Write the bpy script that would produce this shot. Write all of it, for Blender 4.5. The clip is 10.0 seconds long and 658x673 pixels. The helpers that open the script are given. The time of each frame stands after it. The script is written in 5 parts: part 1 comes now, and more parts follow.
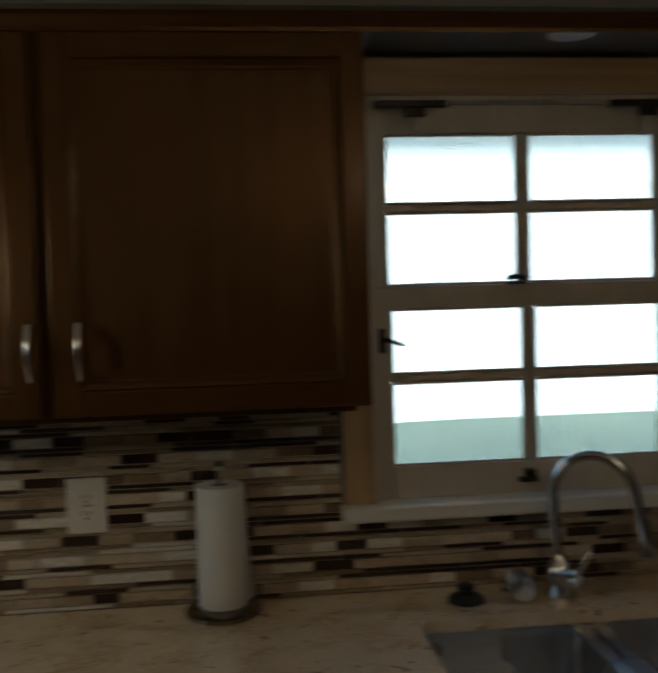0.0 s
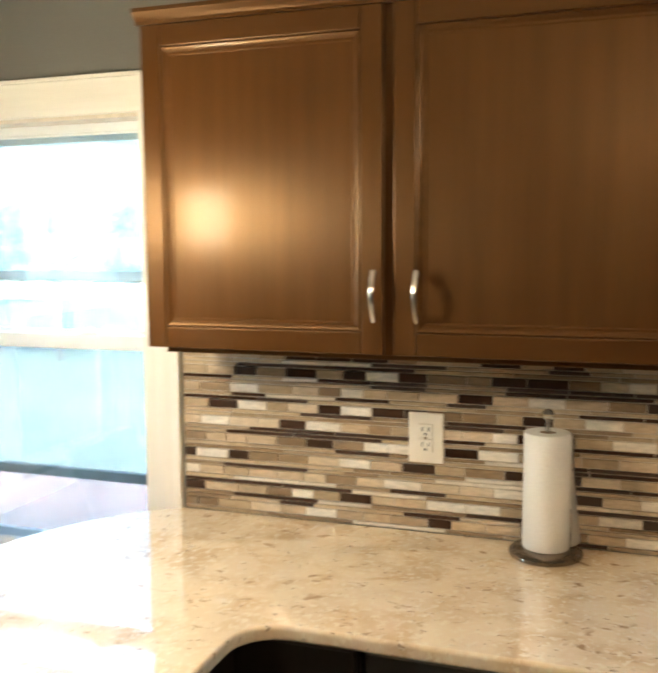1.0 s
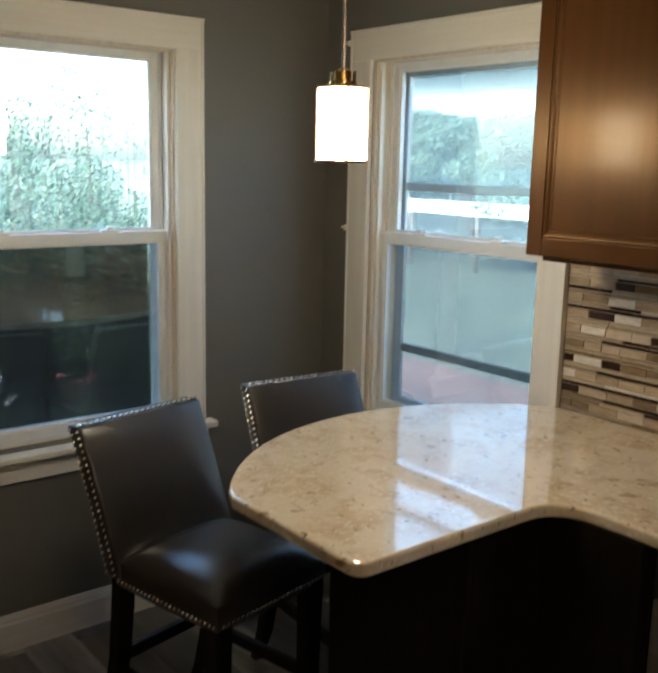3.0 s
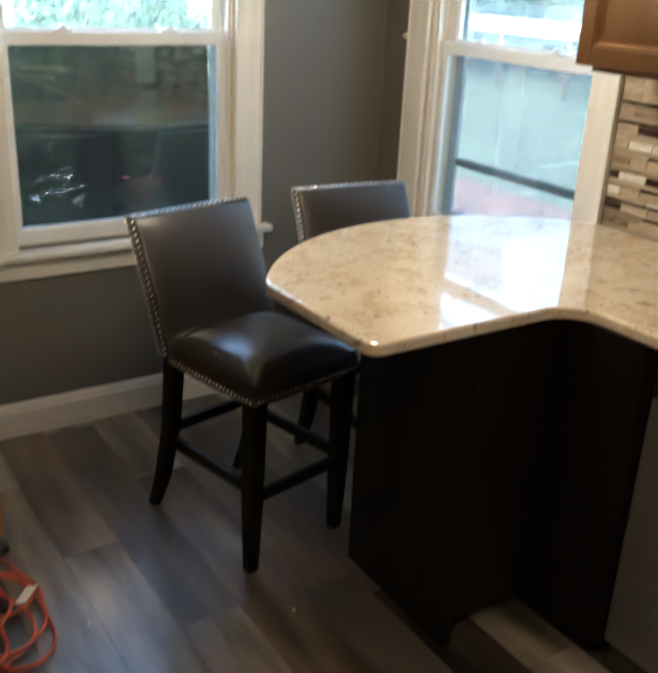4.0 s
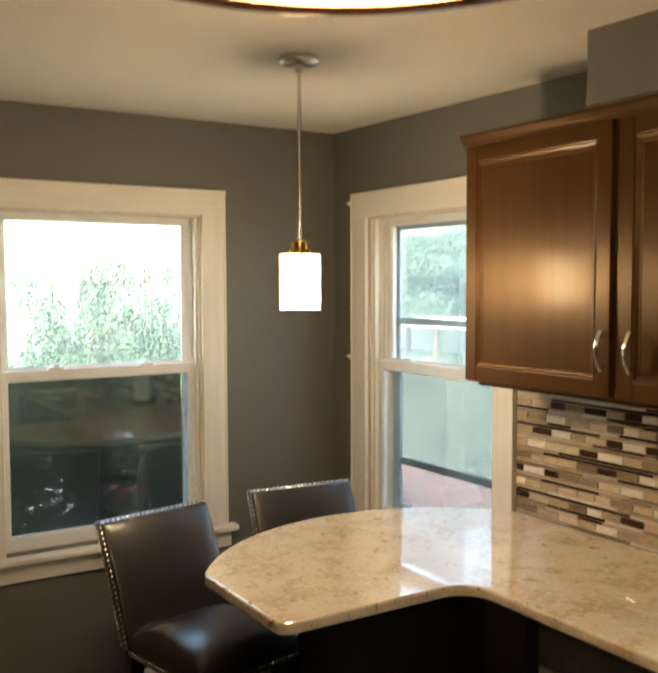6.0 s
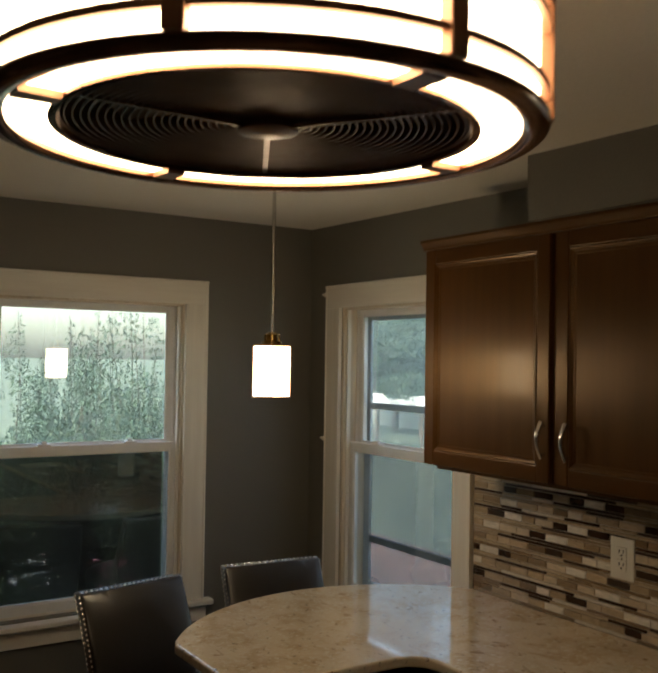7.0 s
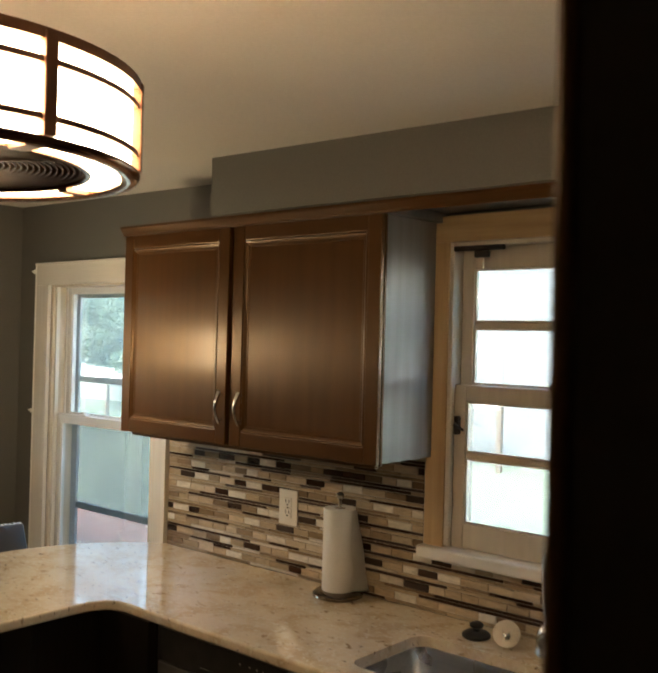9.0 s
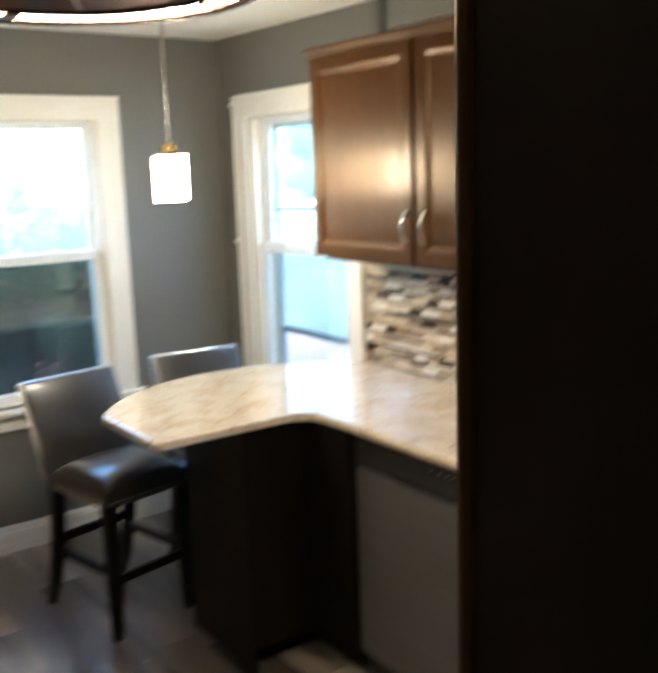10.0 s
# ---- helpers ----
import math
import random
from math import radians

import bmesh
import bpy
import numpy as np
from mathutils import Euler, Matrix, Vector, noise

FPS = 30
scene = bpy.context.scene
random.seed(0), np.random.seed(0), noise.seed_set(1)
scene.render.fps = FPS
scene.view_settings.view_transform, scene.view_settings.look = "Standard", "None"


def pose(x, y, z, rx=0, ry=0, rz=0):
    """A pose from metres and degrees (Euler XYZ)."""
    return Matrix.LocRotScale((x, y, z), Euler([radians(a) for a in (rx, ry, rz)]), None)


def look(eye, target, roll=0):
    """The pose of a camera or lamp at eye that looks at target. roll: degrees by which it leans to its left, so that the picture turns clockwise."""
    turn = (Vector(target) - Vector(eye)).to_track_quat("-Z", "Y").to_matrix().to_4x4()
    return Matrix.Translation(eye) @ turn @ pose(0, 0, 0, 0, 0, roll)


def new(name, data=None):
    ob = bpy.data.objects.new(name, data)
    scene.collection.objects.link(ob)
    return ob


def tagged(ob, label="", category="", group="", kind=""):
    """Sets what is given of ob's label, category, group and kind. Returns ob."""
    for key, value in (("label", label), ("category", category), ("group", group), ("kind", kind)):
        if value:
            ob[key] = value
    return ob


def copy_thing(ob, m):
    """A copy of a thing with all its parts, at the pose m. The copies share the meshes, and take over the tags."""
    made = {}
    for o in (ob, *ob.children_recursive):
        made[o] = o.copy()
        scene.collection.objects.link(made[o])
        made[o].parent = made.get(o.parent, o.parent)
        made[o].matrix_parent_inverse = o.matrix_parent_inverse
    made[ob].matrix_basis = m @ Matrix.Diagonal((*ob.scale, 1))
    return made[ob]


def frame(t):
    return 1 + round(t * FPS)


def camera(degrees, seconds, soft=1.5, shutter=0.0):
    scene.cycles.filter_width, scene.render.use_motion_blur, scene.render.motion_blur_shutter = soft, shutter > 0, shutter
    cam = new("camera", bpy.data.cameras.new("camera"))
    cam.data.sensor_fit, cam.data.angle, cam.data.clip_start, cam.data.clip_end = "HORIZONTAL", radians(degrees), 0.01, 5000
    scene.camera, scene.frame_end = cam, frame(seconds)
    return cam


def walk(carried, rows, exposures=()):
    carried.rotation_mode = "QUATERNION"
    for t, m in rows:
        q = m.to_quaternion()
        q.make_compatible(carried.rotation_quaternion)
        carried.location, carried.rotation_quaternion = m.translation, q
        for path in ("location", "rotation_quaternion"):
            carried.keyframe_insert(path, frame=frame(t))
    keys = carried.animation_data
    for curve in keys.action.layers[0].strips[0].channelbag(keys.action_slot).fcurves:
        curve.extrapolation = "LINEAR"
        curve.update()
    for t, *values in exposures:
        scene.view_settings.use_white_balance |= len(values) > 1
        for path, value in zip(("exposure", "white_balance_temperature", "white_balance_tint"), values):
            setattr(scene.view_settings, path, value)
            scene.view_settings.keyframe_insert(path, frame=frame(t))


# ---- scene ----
cam = camera(40.5, 10.0, soft=2.2, shutter=0.5)
PATH = [
    (0, (2.284, -2.14, 1.663), (2.5, -0.155, 1.554), -1.6),
    (0.2, (2.335, -2.134, 1.671), (2.308, -0.138, 1.543), -1.6),
    (0.5, (2.384, -2.166, 1.652), (2.081, -0.197, 1.477), -1.8),
    (0.7, (2.398, -2.176, 1.658), (1.944, -0.237, 1.468), -2.4),
    (1, (2.446, -2.221, 1.674), (1.785, -0.346, 1.459), -0.4),
    (1.5, (2.521, -2.271, 1.691), (1.619, -0.504, 1.439), 1.3),
    (2, (2.639, -2.243, 1.7), (1.396, -0.701, 1.423), 0.4),
    (2.2, (2.705, -2.222, 1.694), (1.347, -0.777, 1.432), 1.1),
    (3.5, (2.974, -2.287, 1.631), (1.402, -1.16, 1.12), 1.0),
    (4, (3.064, -2.259, 1.616), (1.525, -1.227, 0.862), 2.8),
    (4.5, (3.129, -2.181, 1.595), (1.562, -1.308, 0.709), 2.1),
    (5, (3.282, -2.117, 1.623), (1.617, -1.235, 0.953), 0.5),
    (5.5, (3.409, -2.162, 1.686), (1.675, -1.232, 1.329), -0.3),
    (6, (3.56, -2.268, 1.737), (1.87, -1.206, 1.619), -0.2),
    (6.2, (3.607, -2.29, 1.747), (1.918, -1.222, 1.666), -0.4),
    (7.5, (3.93, -2.36, 1.8), (2.257, -1.269, 1.901), 1.1),
    (8, (4.011, -2.368, 1.81), (2.383, -1.209, 1.886), -0.5),
    (8.5, (4.107, -2.418, 1.816), (2.693, -1.005, 1.874), -0.9),
    (8.7, (4.139, -2.469, 1.822), (2.799, -0.986, 1.871), -0.5),
    (9, (4.1995, -2.4555, 1.789), (2.8985, -0.9355, 1.8), 1.5),
    (9.5, (4.243, -2.442, 1.772), (2.87, -0.992, 1.667), 1.2),
    (9.8, (4.262, -2.398, 1.763), (2.764, -1.097, 1.512), 0.6),
    (10, (4.272, -2.379, 1.753), (2.671, -1.238, 1.387), -1.9),
]
EXPOSURES = [(0.0, 2.2, 5600, 0), (0.3, 2.75, 6300, 2), (0.6, 4.34, 7200, 6), (1.0, 5.14, 6000, 3), (1.5, 4.54, 5350, 2), (2.0, 3.69, 5400, 3),
             (3.5, 4.14, 5900, 4), (4.5, 4.89, 5800, 4), (5.5, 4.64, 6700, 6), (6.2, 4.09, 7200, 8), (7.3, 2.25, 6800, 7), (8.0, 2.0, 6800, 7),
             (8.5, 2.45, 6800, 7), (9.0, 3.92, 6700, 7), (9.5, 4.89, 6100, 6), (10.0, 5.24, 5200, 2)]
walk(cam, [(t, look(eye, target, roll)) for t, eye, target, roll in PATH], EXPOSURES)

# ---- daylight: an overcast late afternoon ----
world = bpy.data.worlds.new("sky")
scene.world = world
world.use_nodes = True
wt = world.node_tree
sky = wt.nodes.new("ShaderNodeTexSky")
sky.sky_type, sky.sun_disc = "NISHITA", False
sky.sun_elevation, sky.sun_rotation = radians(46), radians(165)
sky.air_density, sky.dust_density, sky.ozone_density = 1.0, 3.0, 1.0
wt.links.new(sky.outputs[0], wt.nodes["Background"].inputs[0])
wt.nodes["Background"].inputs[1].default_value = 0.15
sun = new("sun", bpy.data.lights.new("sun", "SUN"))
sun.data.energy, sun.data.angle, sun.data.color = 2.8, radians(20), (1.0, 0.96, 0.9)
sun.matrix_world = look((0, 0, 10), (-1.0, 3.75, 6.0))

FAN_GLOW, PENDANT_GLOW = 2.15, 4.6
FLOOR, CEIL, TOP = -0.03, 2.438, 0.915


# ---- materials ----
def nodes_of(name):
    m = bpy.data.materials.new(name)
    m.use_nodes = True
    return m, m.node_tree, m.node_tree.nodes["Principled BSDF"]


def surface(name, c1, c2, rough=0.5, metal=0.0, scale=(20, 20, 20), detail=6, bump=0.1, spread=(0.3, 0.7), blotch=0.25, blotch_scale=3.0,
            coat=0.0, rough_var=0.08, vary=0.0, rotate=(0, 0, 0)):
    """Two colours mixed by a stretched grain, broad blotches over it, bump and uneven gloss."""
    m, t, b = nodes_of(name)
    n, k = t.nodes, t.links
    co = n.new("ShaderNodeTexCoord")
    mp = n.new("ShaderNodeMapping")
    mp.inputs["Scale"].default_value = scale
    mp.inputs["Rotation"].default_value = rotate
    k.new(co.outputs["Object"], mp.inputs[0])
    info = n.new("ShaderNodeObjectInfo")
    if vary:
        shift = n.new("ShaderNodeVectorMath")
        shift.operation = "SCALE"
        shift.inputs[0].default_value = (37.0, 17.0, 23.0)
        k.new(info.outputs["Random"], shift.inputs["Scale"])
        k.new(shift.outputs[0], mp.inputs["Location"])
    g = n.new("ShaderNodeTexNoise")
    g.inputs["Scale"].default_value, g.inputs["Detail"].default_value = 1.0, detail
    k.new(mp.outputs[0], g.inputs["Vector"])
    r = n.new("ShaderNodeValToRGB")
    r.color_ramp.elements[0].position, r.color_ramp.elements[1].position = spread
    r.color_ramp.elements[0].color, r.color_ramp.elements[1].color = (*c1, 1), (*c2, 1)
    k.new(g.outputs["Fac"], r.inputs[0])
    w = n.new("ShaderNodeTexNoise")
    w.inputs["Scale"].default_value, w.inputs["Detail"].default_value = blotch_scale, 3
    k.new(co.outputs["Object"], w.inputs["Vector"])
    hv = n.new("ShaderNodeHueSaturation")
    mr = n.new("ShaderNodeMapRange")
    mr.inputs["To Min"].default_value, mr.inputs["To Max"].default_value = 1 - blotch, 1 + blotch
    k.new(w.outputs["Fac"], mr.inputs[0])
    value = mr.outputs[0]
    if vary:
        vr = n.new("ShaderNodeMapRange")
        vr.inputs["To Min"].default_value, vr.inputs["To Max"].default_value = 1 - vary, 1 + vary
        k.new(info.outputs["Random"], vr.inputs[0])
        mul = n.new("ShaderNodeMath")
        mul.operation = "MULTIPLY"
        k.new(value, mul.inputs[0]), k.new(vr.outputs[0], mul.inputs[1])
        value = mul.outputs[0]
    k.new(value, hv.inputs["Value"])
    k.new(r.outputs[0], hv.inputs["Color"])
    k.new(hv.outputs[0], b.inputs["Base Color"])
    rr = n.new("ShaderNodeMapRange")
    rr.inputs["To Min"].default_value, rr.inputs["To Max"].default_value = max(0.02, rough - rough_var), rough + rough_var
    k.new(w.outputs["Fac"], rr.inputs[0])
    k.new(rr.outputs[0], b.inputs["Roughness"])
    b.inputs["Metallic"].default_value = metal
    b.inputs["Coat Weight"].default_value = coat
    b.inputs["Coat Roughness"].default_value = 0.15
    if bump:
        bp = n.new("ShaderNodeBump")
        bp.inputs["Strength"].default_value, bp.inputs["Distance"].default_value = bump, 0.002
        k.new(g.outputs["Fac"], bp.inputs["Height"])
        k.new(bp.outputs[0], b.inputs["Normal"])
    return m


def glow(name, colour, strength):
    m, t, b = nodes_of(name)
    b.inputs["Base Color"].default_value = (0.8, 0.78, 0.74, 1)
    b.inputs["Emission Color"].default_value = (*colour, 1)
    b.inputs["Emission Strength"].default_value = strength
    return m


def ramp_pieces(name, stops, per_island=False, rough=(0.1, 0.45), grain=90.0, bump=0.15, grain_scale=(1, 1, 1), spread=(0.6, 1.4), blotch=0.1, blotch_scale=20.0):
    """Pieces that each take one colour of a stepped ramp at random, with a fine grain of their own."""
    m, t, b = nodes_of(name)
    n, k = t.nodes, t.links
    src = n.new("ShaderNodeNewGeometry").outputs["Random Per Island"] if per_island else n.new("ShaderNodeObjectInfo").outputs["Random"]
    r = n.new("ShaderNodeValToRGB")
    r.color_ramp.interpolation = "CONSTANT"
    while len(r.color_ramp.elements) < len(stops):
        r.color_ramp.elements.new(0.5)
    for e, (p, c) in zip(r.color_ramp.elements, stops):
        e.position, e.color = p, (*c, 1)
    k.new(src, r.inputs[0])
    co = n.new("ShaderNodeTexCoord")
    mp = n.new("ShaderNodeMapping")
    mp.inputs["Scale"].default_value = grain_scale
    shift = n.new("ShaderNodeVectorMath")
    shift.operation = "SCALE"
    shift.inputs[0].default_value = (61.0, 43.0, 29.0)
    k.new(src, shift.inputs["Scale"]), k.new(shift.outputs[0], mp.inputs["Location"])
    k.new(co.outputs["Object"], mp.inputs[0])
    g = n.new("ShaderNodeTexNoise")
    g.inputs["Scale"].default_value, g.inputs["Detail"].default_value = grain, 6
    k.new(mp.outputs[0], g.inputs["Vector"])
    hv = n.new("ShaderNodeHueSaturation")
    mr = n.new("ShaderNodeMapRange")
    mr.inputs["To Min"].default_value, mr.inputs["To Max"].default_value = spread
    w, wr, mul = n.new("ShaderNodeTexNoise"), n.new("ShaderNodeMapRange"), n.new("ShaderNodeMath")
    w.inputs["Scale"].default_value, w.inputs["Detail"].default_value = blotch_scale, 4
    wr.inputs["From Min"].default_value, wr.inputs["From Max"].default_value = 0.3, 0.7
    wr.inputs["To Min"].default_value, wr.inputs["To Max"].default_value = 1 - blotch, 1 + blotch
    mul.operation = "MULTIPLY"
    k.new(mp.outputs[0], w.inputs["Vector"]), k.new(w.outputs["Fac"], wr.inputs[0])
    k.new(g.outputs["Fac"], mr.inputs[0]), k.new(mr.outputs[0], mul.inputs[0]), k.new(wr.outputs[0], mul.inputs[1]), k.new(mul.outputs[0], hv.inputs["Value"]), k.new(r.outputs[0], hv.inputs["Color"])
    k.new(hv.outputs[0], b.inputs["Base Color"])
    wave = n.new("ShaderNodeMath")
    wave.operation = "PINGPONG"
    wave.inputs[1].default_value = 0.13
    k.new(src, wave.inputs[0])
    rr = n.new("ShaderNodeMapRange")
    rr.inputs["From Max"].default_value = 0.13
    rr.inputs["To Min"].default_value, rr.inputs["To Max"].default_value = rough
    k.new(wave.outputs[0], rr.inputs[0]), k.new(rr.outputs[0], b.inputs["Roughness"])
    bp = n.new("ShaderNodeBump")
    bp.inputs["Strength"].default_value, bp.inputs["Distance"].default_value = bump, 0.001
    k.new(g.outputs["Fac"], bp.inputs["Height"]), k.new(bp.outputs[0], b.inputs["Normal"])
    return m


def granite_material():
    m, t, b = nodes_of("granite")
    n, k = t.nodes, t.links
    co = n.new("ShaderNodeTexCoord")
    def noise_at(scale, detail, stretch=(1, 1, 1), rot=0.0):
        mp = n.new("ShaderNodeMapping")
        mp.inputs["Scale"].default_value, mp.inputs["Rotation"].default_value = stretch, (0, 0, rot)
        k.new(co.outputs["Object"], mp.inputs[0])
        x = n.new("ShaderNodeTexNoise")
        x.inputs["Scale"].default_value, x.inputs["Detail"].default_value, x.inputs["Distortion"].default_value = scale, detail, 0.6
        k.new(mp.outputs[0], x.inputs["Vector"])
        return x.outputs["Fac"]
    def mix(fac, a, c, lo, hi):
        r = n.new("ShaderNodeMapRange")
        r.inputs["From Min"].default_value, r.inputs["From Max"].default_value = lo, hi
        k.new(fac, r.inputs[0])
        x = n.new("ShaderNodeMix")
        x.data_type = "RGBA"
        k.new(r.outputs[0], x.inputs["Factor"])
        if isinstance(a, tuple):
            x.inputs["A"].default_value = (*a, 1)
        else:
            k.new(a, x.inputs["A"])
        x.inputs["B"].default_value = (*c, 1)
        return x.outputs["Result"]
    base = mix(noise_at(9, 5), (0.82, 0.68, 0.49), (0.66, 0.495, 0.31), 0.45, 0.67)
    base = mix(noise_at(60, 4), base, (0.86, 0.76, 0.58), 0.52, 0.66)
    base = mix(noise_at(24, 5, (0.75, 1.25, 1), 0.5), base, (0.42, 0.29, 0.17), 0.63, 0.70)
    base = mix(noise_at(62, 3, (0.7, 1.3, 1), 0.4), base, (0.22, 0.14, 0.09), 0.66, 0.73)
    k.new(base, b.inputs["Base Color"])
    b.inputs["Roughness"].default_value = 0.09
    b.inputs["Specular IOR Level"].default_value = 1.0
    b.inputs["Coat Weight"].default_value, b.inputs["Coat Roughness"].default_value = 0.7, 0.04
    return m


MAPLE = surface("stained maple", (0.046, 0.0162, 0.0036), (0.076, 0.030, 0.0078), 0.40, scale=(26, 26, 1.6), spread=(0.2, 0.8), bump=0.04, blotch=0.22, blotch_scale=4, coat=0.08)
MAPLE_H = surface("stained maple, lying", (0.046, 0.0162, 0.0036), (0.076, 0.030, 0.0078), 0.40, scale=(1.6, 26, 26), spread=(0.2, 0.8), bump=0.04, blotch=0.22, blotch_scale=4, coat=0.08)
CAB_SIDE = surface("cabinet side veneer", (0.20, 0.18, 0.165), (0.26, 0.238, 0.22), 0.36, scale=(30, 30, 1.6), bump=0.01, blotch=0.15)
ESPRESSO = surface("dark espresso wood", (0.0045, 0.003, 0.002), (0.0105, 0.0068, 0.0042), 0.5, scale=(35, 35, 2), bump=0.08, blotch=0.2)
PANTRY_WOOD = surface("dark walnut panel", (0.012, 0.007, 0.004), (0.024, 0.014, 0.008), 0.45, scale=(35, 35, 1.5), bump=0.08, blotch=0.25)
WALL = surface("taupe grey wall paint", (0.141, 0.134, 0.117), (0.159, 0.151, 0.133), 0.55, scale=(160, 160, 160), bump=0.12, blotch=0.05, blotch_scale=1.5)
CEILING = surface("white ceiling paint", (0.76, 0.70, 0.61), (0.81, 0.75, 0.66), 0.8, scale=(120, 120, 120), bump=0.3, blotch=0.04)
TRIM = surface("cream painted trim", (0.74, 0.69, 0.62), (0.81, 0.77, 0.70), 0.34, scale=(40, 40, 2.5), bump=0.06, blotch=0.06)
TRIM_H = surface("cream painted trim, lying", (0.74, 0.69, 0.62), (0.81, 0.77, 0.70), 0.34, scale=(2.5, 2.5, 40), bump=0.06, blotch=0.06)
JAMB = surface("worn tan jamb", (0.58, 0.48, 0.37), (0.72, 0.64, 0.53), 0.45, scale=(45, 45, 1.5), bump=0.1, blotch=0.15)
PINE = surface("pine casing", (0.42, 0.27, 0.13), (0.56, 0.39, 0.21), 0.4, scale=(40, 40, 2), bump=0.1, blotch=0.2)
PINE_H = surface("pine casing, lying", (0.42, 0.27, 0.13), (0.56, 0.39, 0.21), 0.4, scale=(2, 40, 40), bump=0.1, blotch=0.2)
SASH_OLD = surface("aged painted sash", (0.55, 0.48, 0.39), (0.64, 0.57, 0.47), 0.42, scale=(30, 30, 5), bump=0.12, blotch=0.12)
VINYL = surface("white vinyl sash", (0.76, 0.76, 0.76), (0.82, 0.82, 0.82), 0.35, scale=(15, 15, 15), bump=0.02, blotch=0.04)
STORM = surface("aluminium storm frame", (0.40, 0.45, 0.50), (0.48, 0.53, 0.58), 0.4, metal=0.3, scale=(20, 20, 20), bump=0.04, blotch=0.1)
DARK_METAL = surface("dark oxidised metal", (0.02, 0.018, 0.016), (0.05, 0.04, 0.035), 0.45, metal=0.6, bump=0.1)
BRONZE = surface("oil-rubbed bronze", (0.24, 0.118, 0.070), (0.34, 0.17, 0.10), 0.36, metal=0.35, scale=(25, 25, 25), bump=0.04)
BRONZE_SHINY = surface("glossy bronze rim", (0.24, 0.118, 0.070), (0.34, 0.17, 0.10), 0.12, metal=0.85, scale=(25, 25, 25), bump=0.0)
BRONZE_LIGHT = surface("warm grey metal", (0.24, 0.20, 0.165), (0.32, 0.27, 0.225), 0.2, metal=1.0, scale=(40, 40, 40), bump=0.03)
STEEL = surface("brushed stainless steel", (0.56, 0.55, 0.53), (0.66, 0.65, 0.63), 0.26, metal=1.0, scale=(2, 60, 200), bump=0.03, blotch=0.06)
CHROME = surface("brushed nickel", (0.60, 0.58, 0.55), (0.70, 0.68, 0.65), 0.2, metal=1.0, scale=(40, 40, 40), bump=0.02, blotch=0.05)
NAIL = surface("polished nickel nailhead", (0.80, 0.78, 0.75), (0.86, 0.84, 0.81), 0.16, metal=1.0, scale=(40, 40, 40), bump=0.0, blotch=0.05)
BRASS = surface("antique brass", (0.62, 0.42, 0.16), (0.72, 0.50, 0.20), 0.25, metal=1.0, bump=0.03)
LEATHER = surface("dark brown bonded leather", (0.014, 0.0115, 0.0108), (0.022, 0.0185, 0.0172), 0.30, scale=(260, 260, 260), bump=0.03, blotch=0.10, rough_var=0.0, blotch_scale=6, spread=(0.4, 0.6))
LEG_WOOD = surface("black stained wood", (0.0045, 0.004, 0.0038), (0.010, 0.0085, 0.0075), 0.34, scale=(50, 50, 3), bump=0.06)
PLASTIC_W = surface("ivory plastic", (0.72, 0.68, 0.60), (0.76, 0.72, 0.64), 0.3, bump=0.0, blotch=0.03)
SLOT = surface("dark slot", (0.03, 0.025, 0.02), (0.05, 0.045, 0.04), 0.6, bump=0.0)
PAPER = surface("white paper towel", (0.74, 0.72, 0.68), (0.82, 0.80, 0.76), 0.9, scale=(300, 300, 300), bump=0.4, blotch=0.04)
BLACK_RUBBER = surface("black rubber", (0.012, 0.012, 0.012), (0.03, 0.03, 0.03), 0.5, bump=0.1)
CORD = surface("orange-red cord jacket", (0.42, 0.055, 0.025), (0.58, 0.10, 0.045), 0.4, bump=0.05, blotch=0.15)
OAK = surface("honey oak", (0.34, 0.125, 0.028), (0.46, 0.19, 0.05), 0.35, scale=(45, 45, 3), bump=0.08, blotch=0.15)
RUSH = surface("woven rush", (0.42, 0.30, 0.13), (0.62, 0.47, 0.24), 0.7, scale=(14, 220, 14), bump=0.5, blotch=0.2)
DW_BLACK = surface("dark steel control panel", (0.035, 0.034, 0.034), (0.055, 0.053, 0.052), 0.3, metal=0.3, bump=0.02)
DW_FRONT = surface("slate stainless door", (0.29, 0.28, 0.275), (0.35, 0.34, 0.33), 0.34, metal=0.75, scale=(2, 60, 120), bump=0.03, blotch=0.08)
GROUT = surface("grey-beige grout", (0.50, 0.44, 0.36), (0.58, 0.52, 0.43), 0.85, scale=(250, 250, 250), bump=0.3)
UNDERLAY = surface("floor underlay", (0.06, 0.05, 0.045), (0.08, 0.07, 0.06), 0.8, bump=0.0)
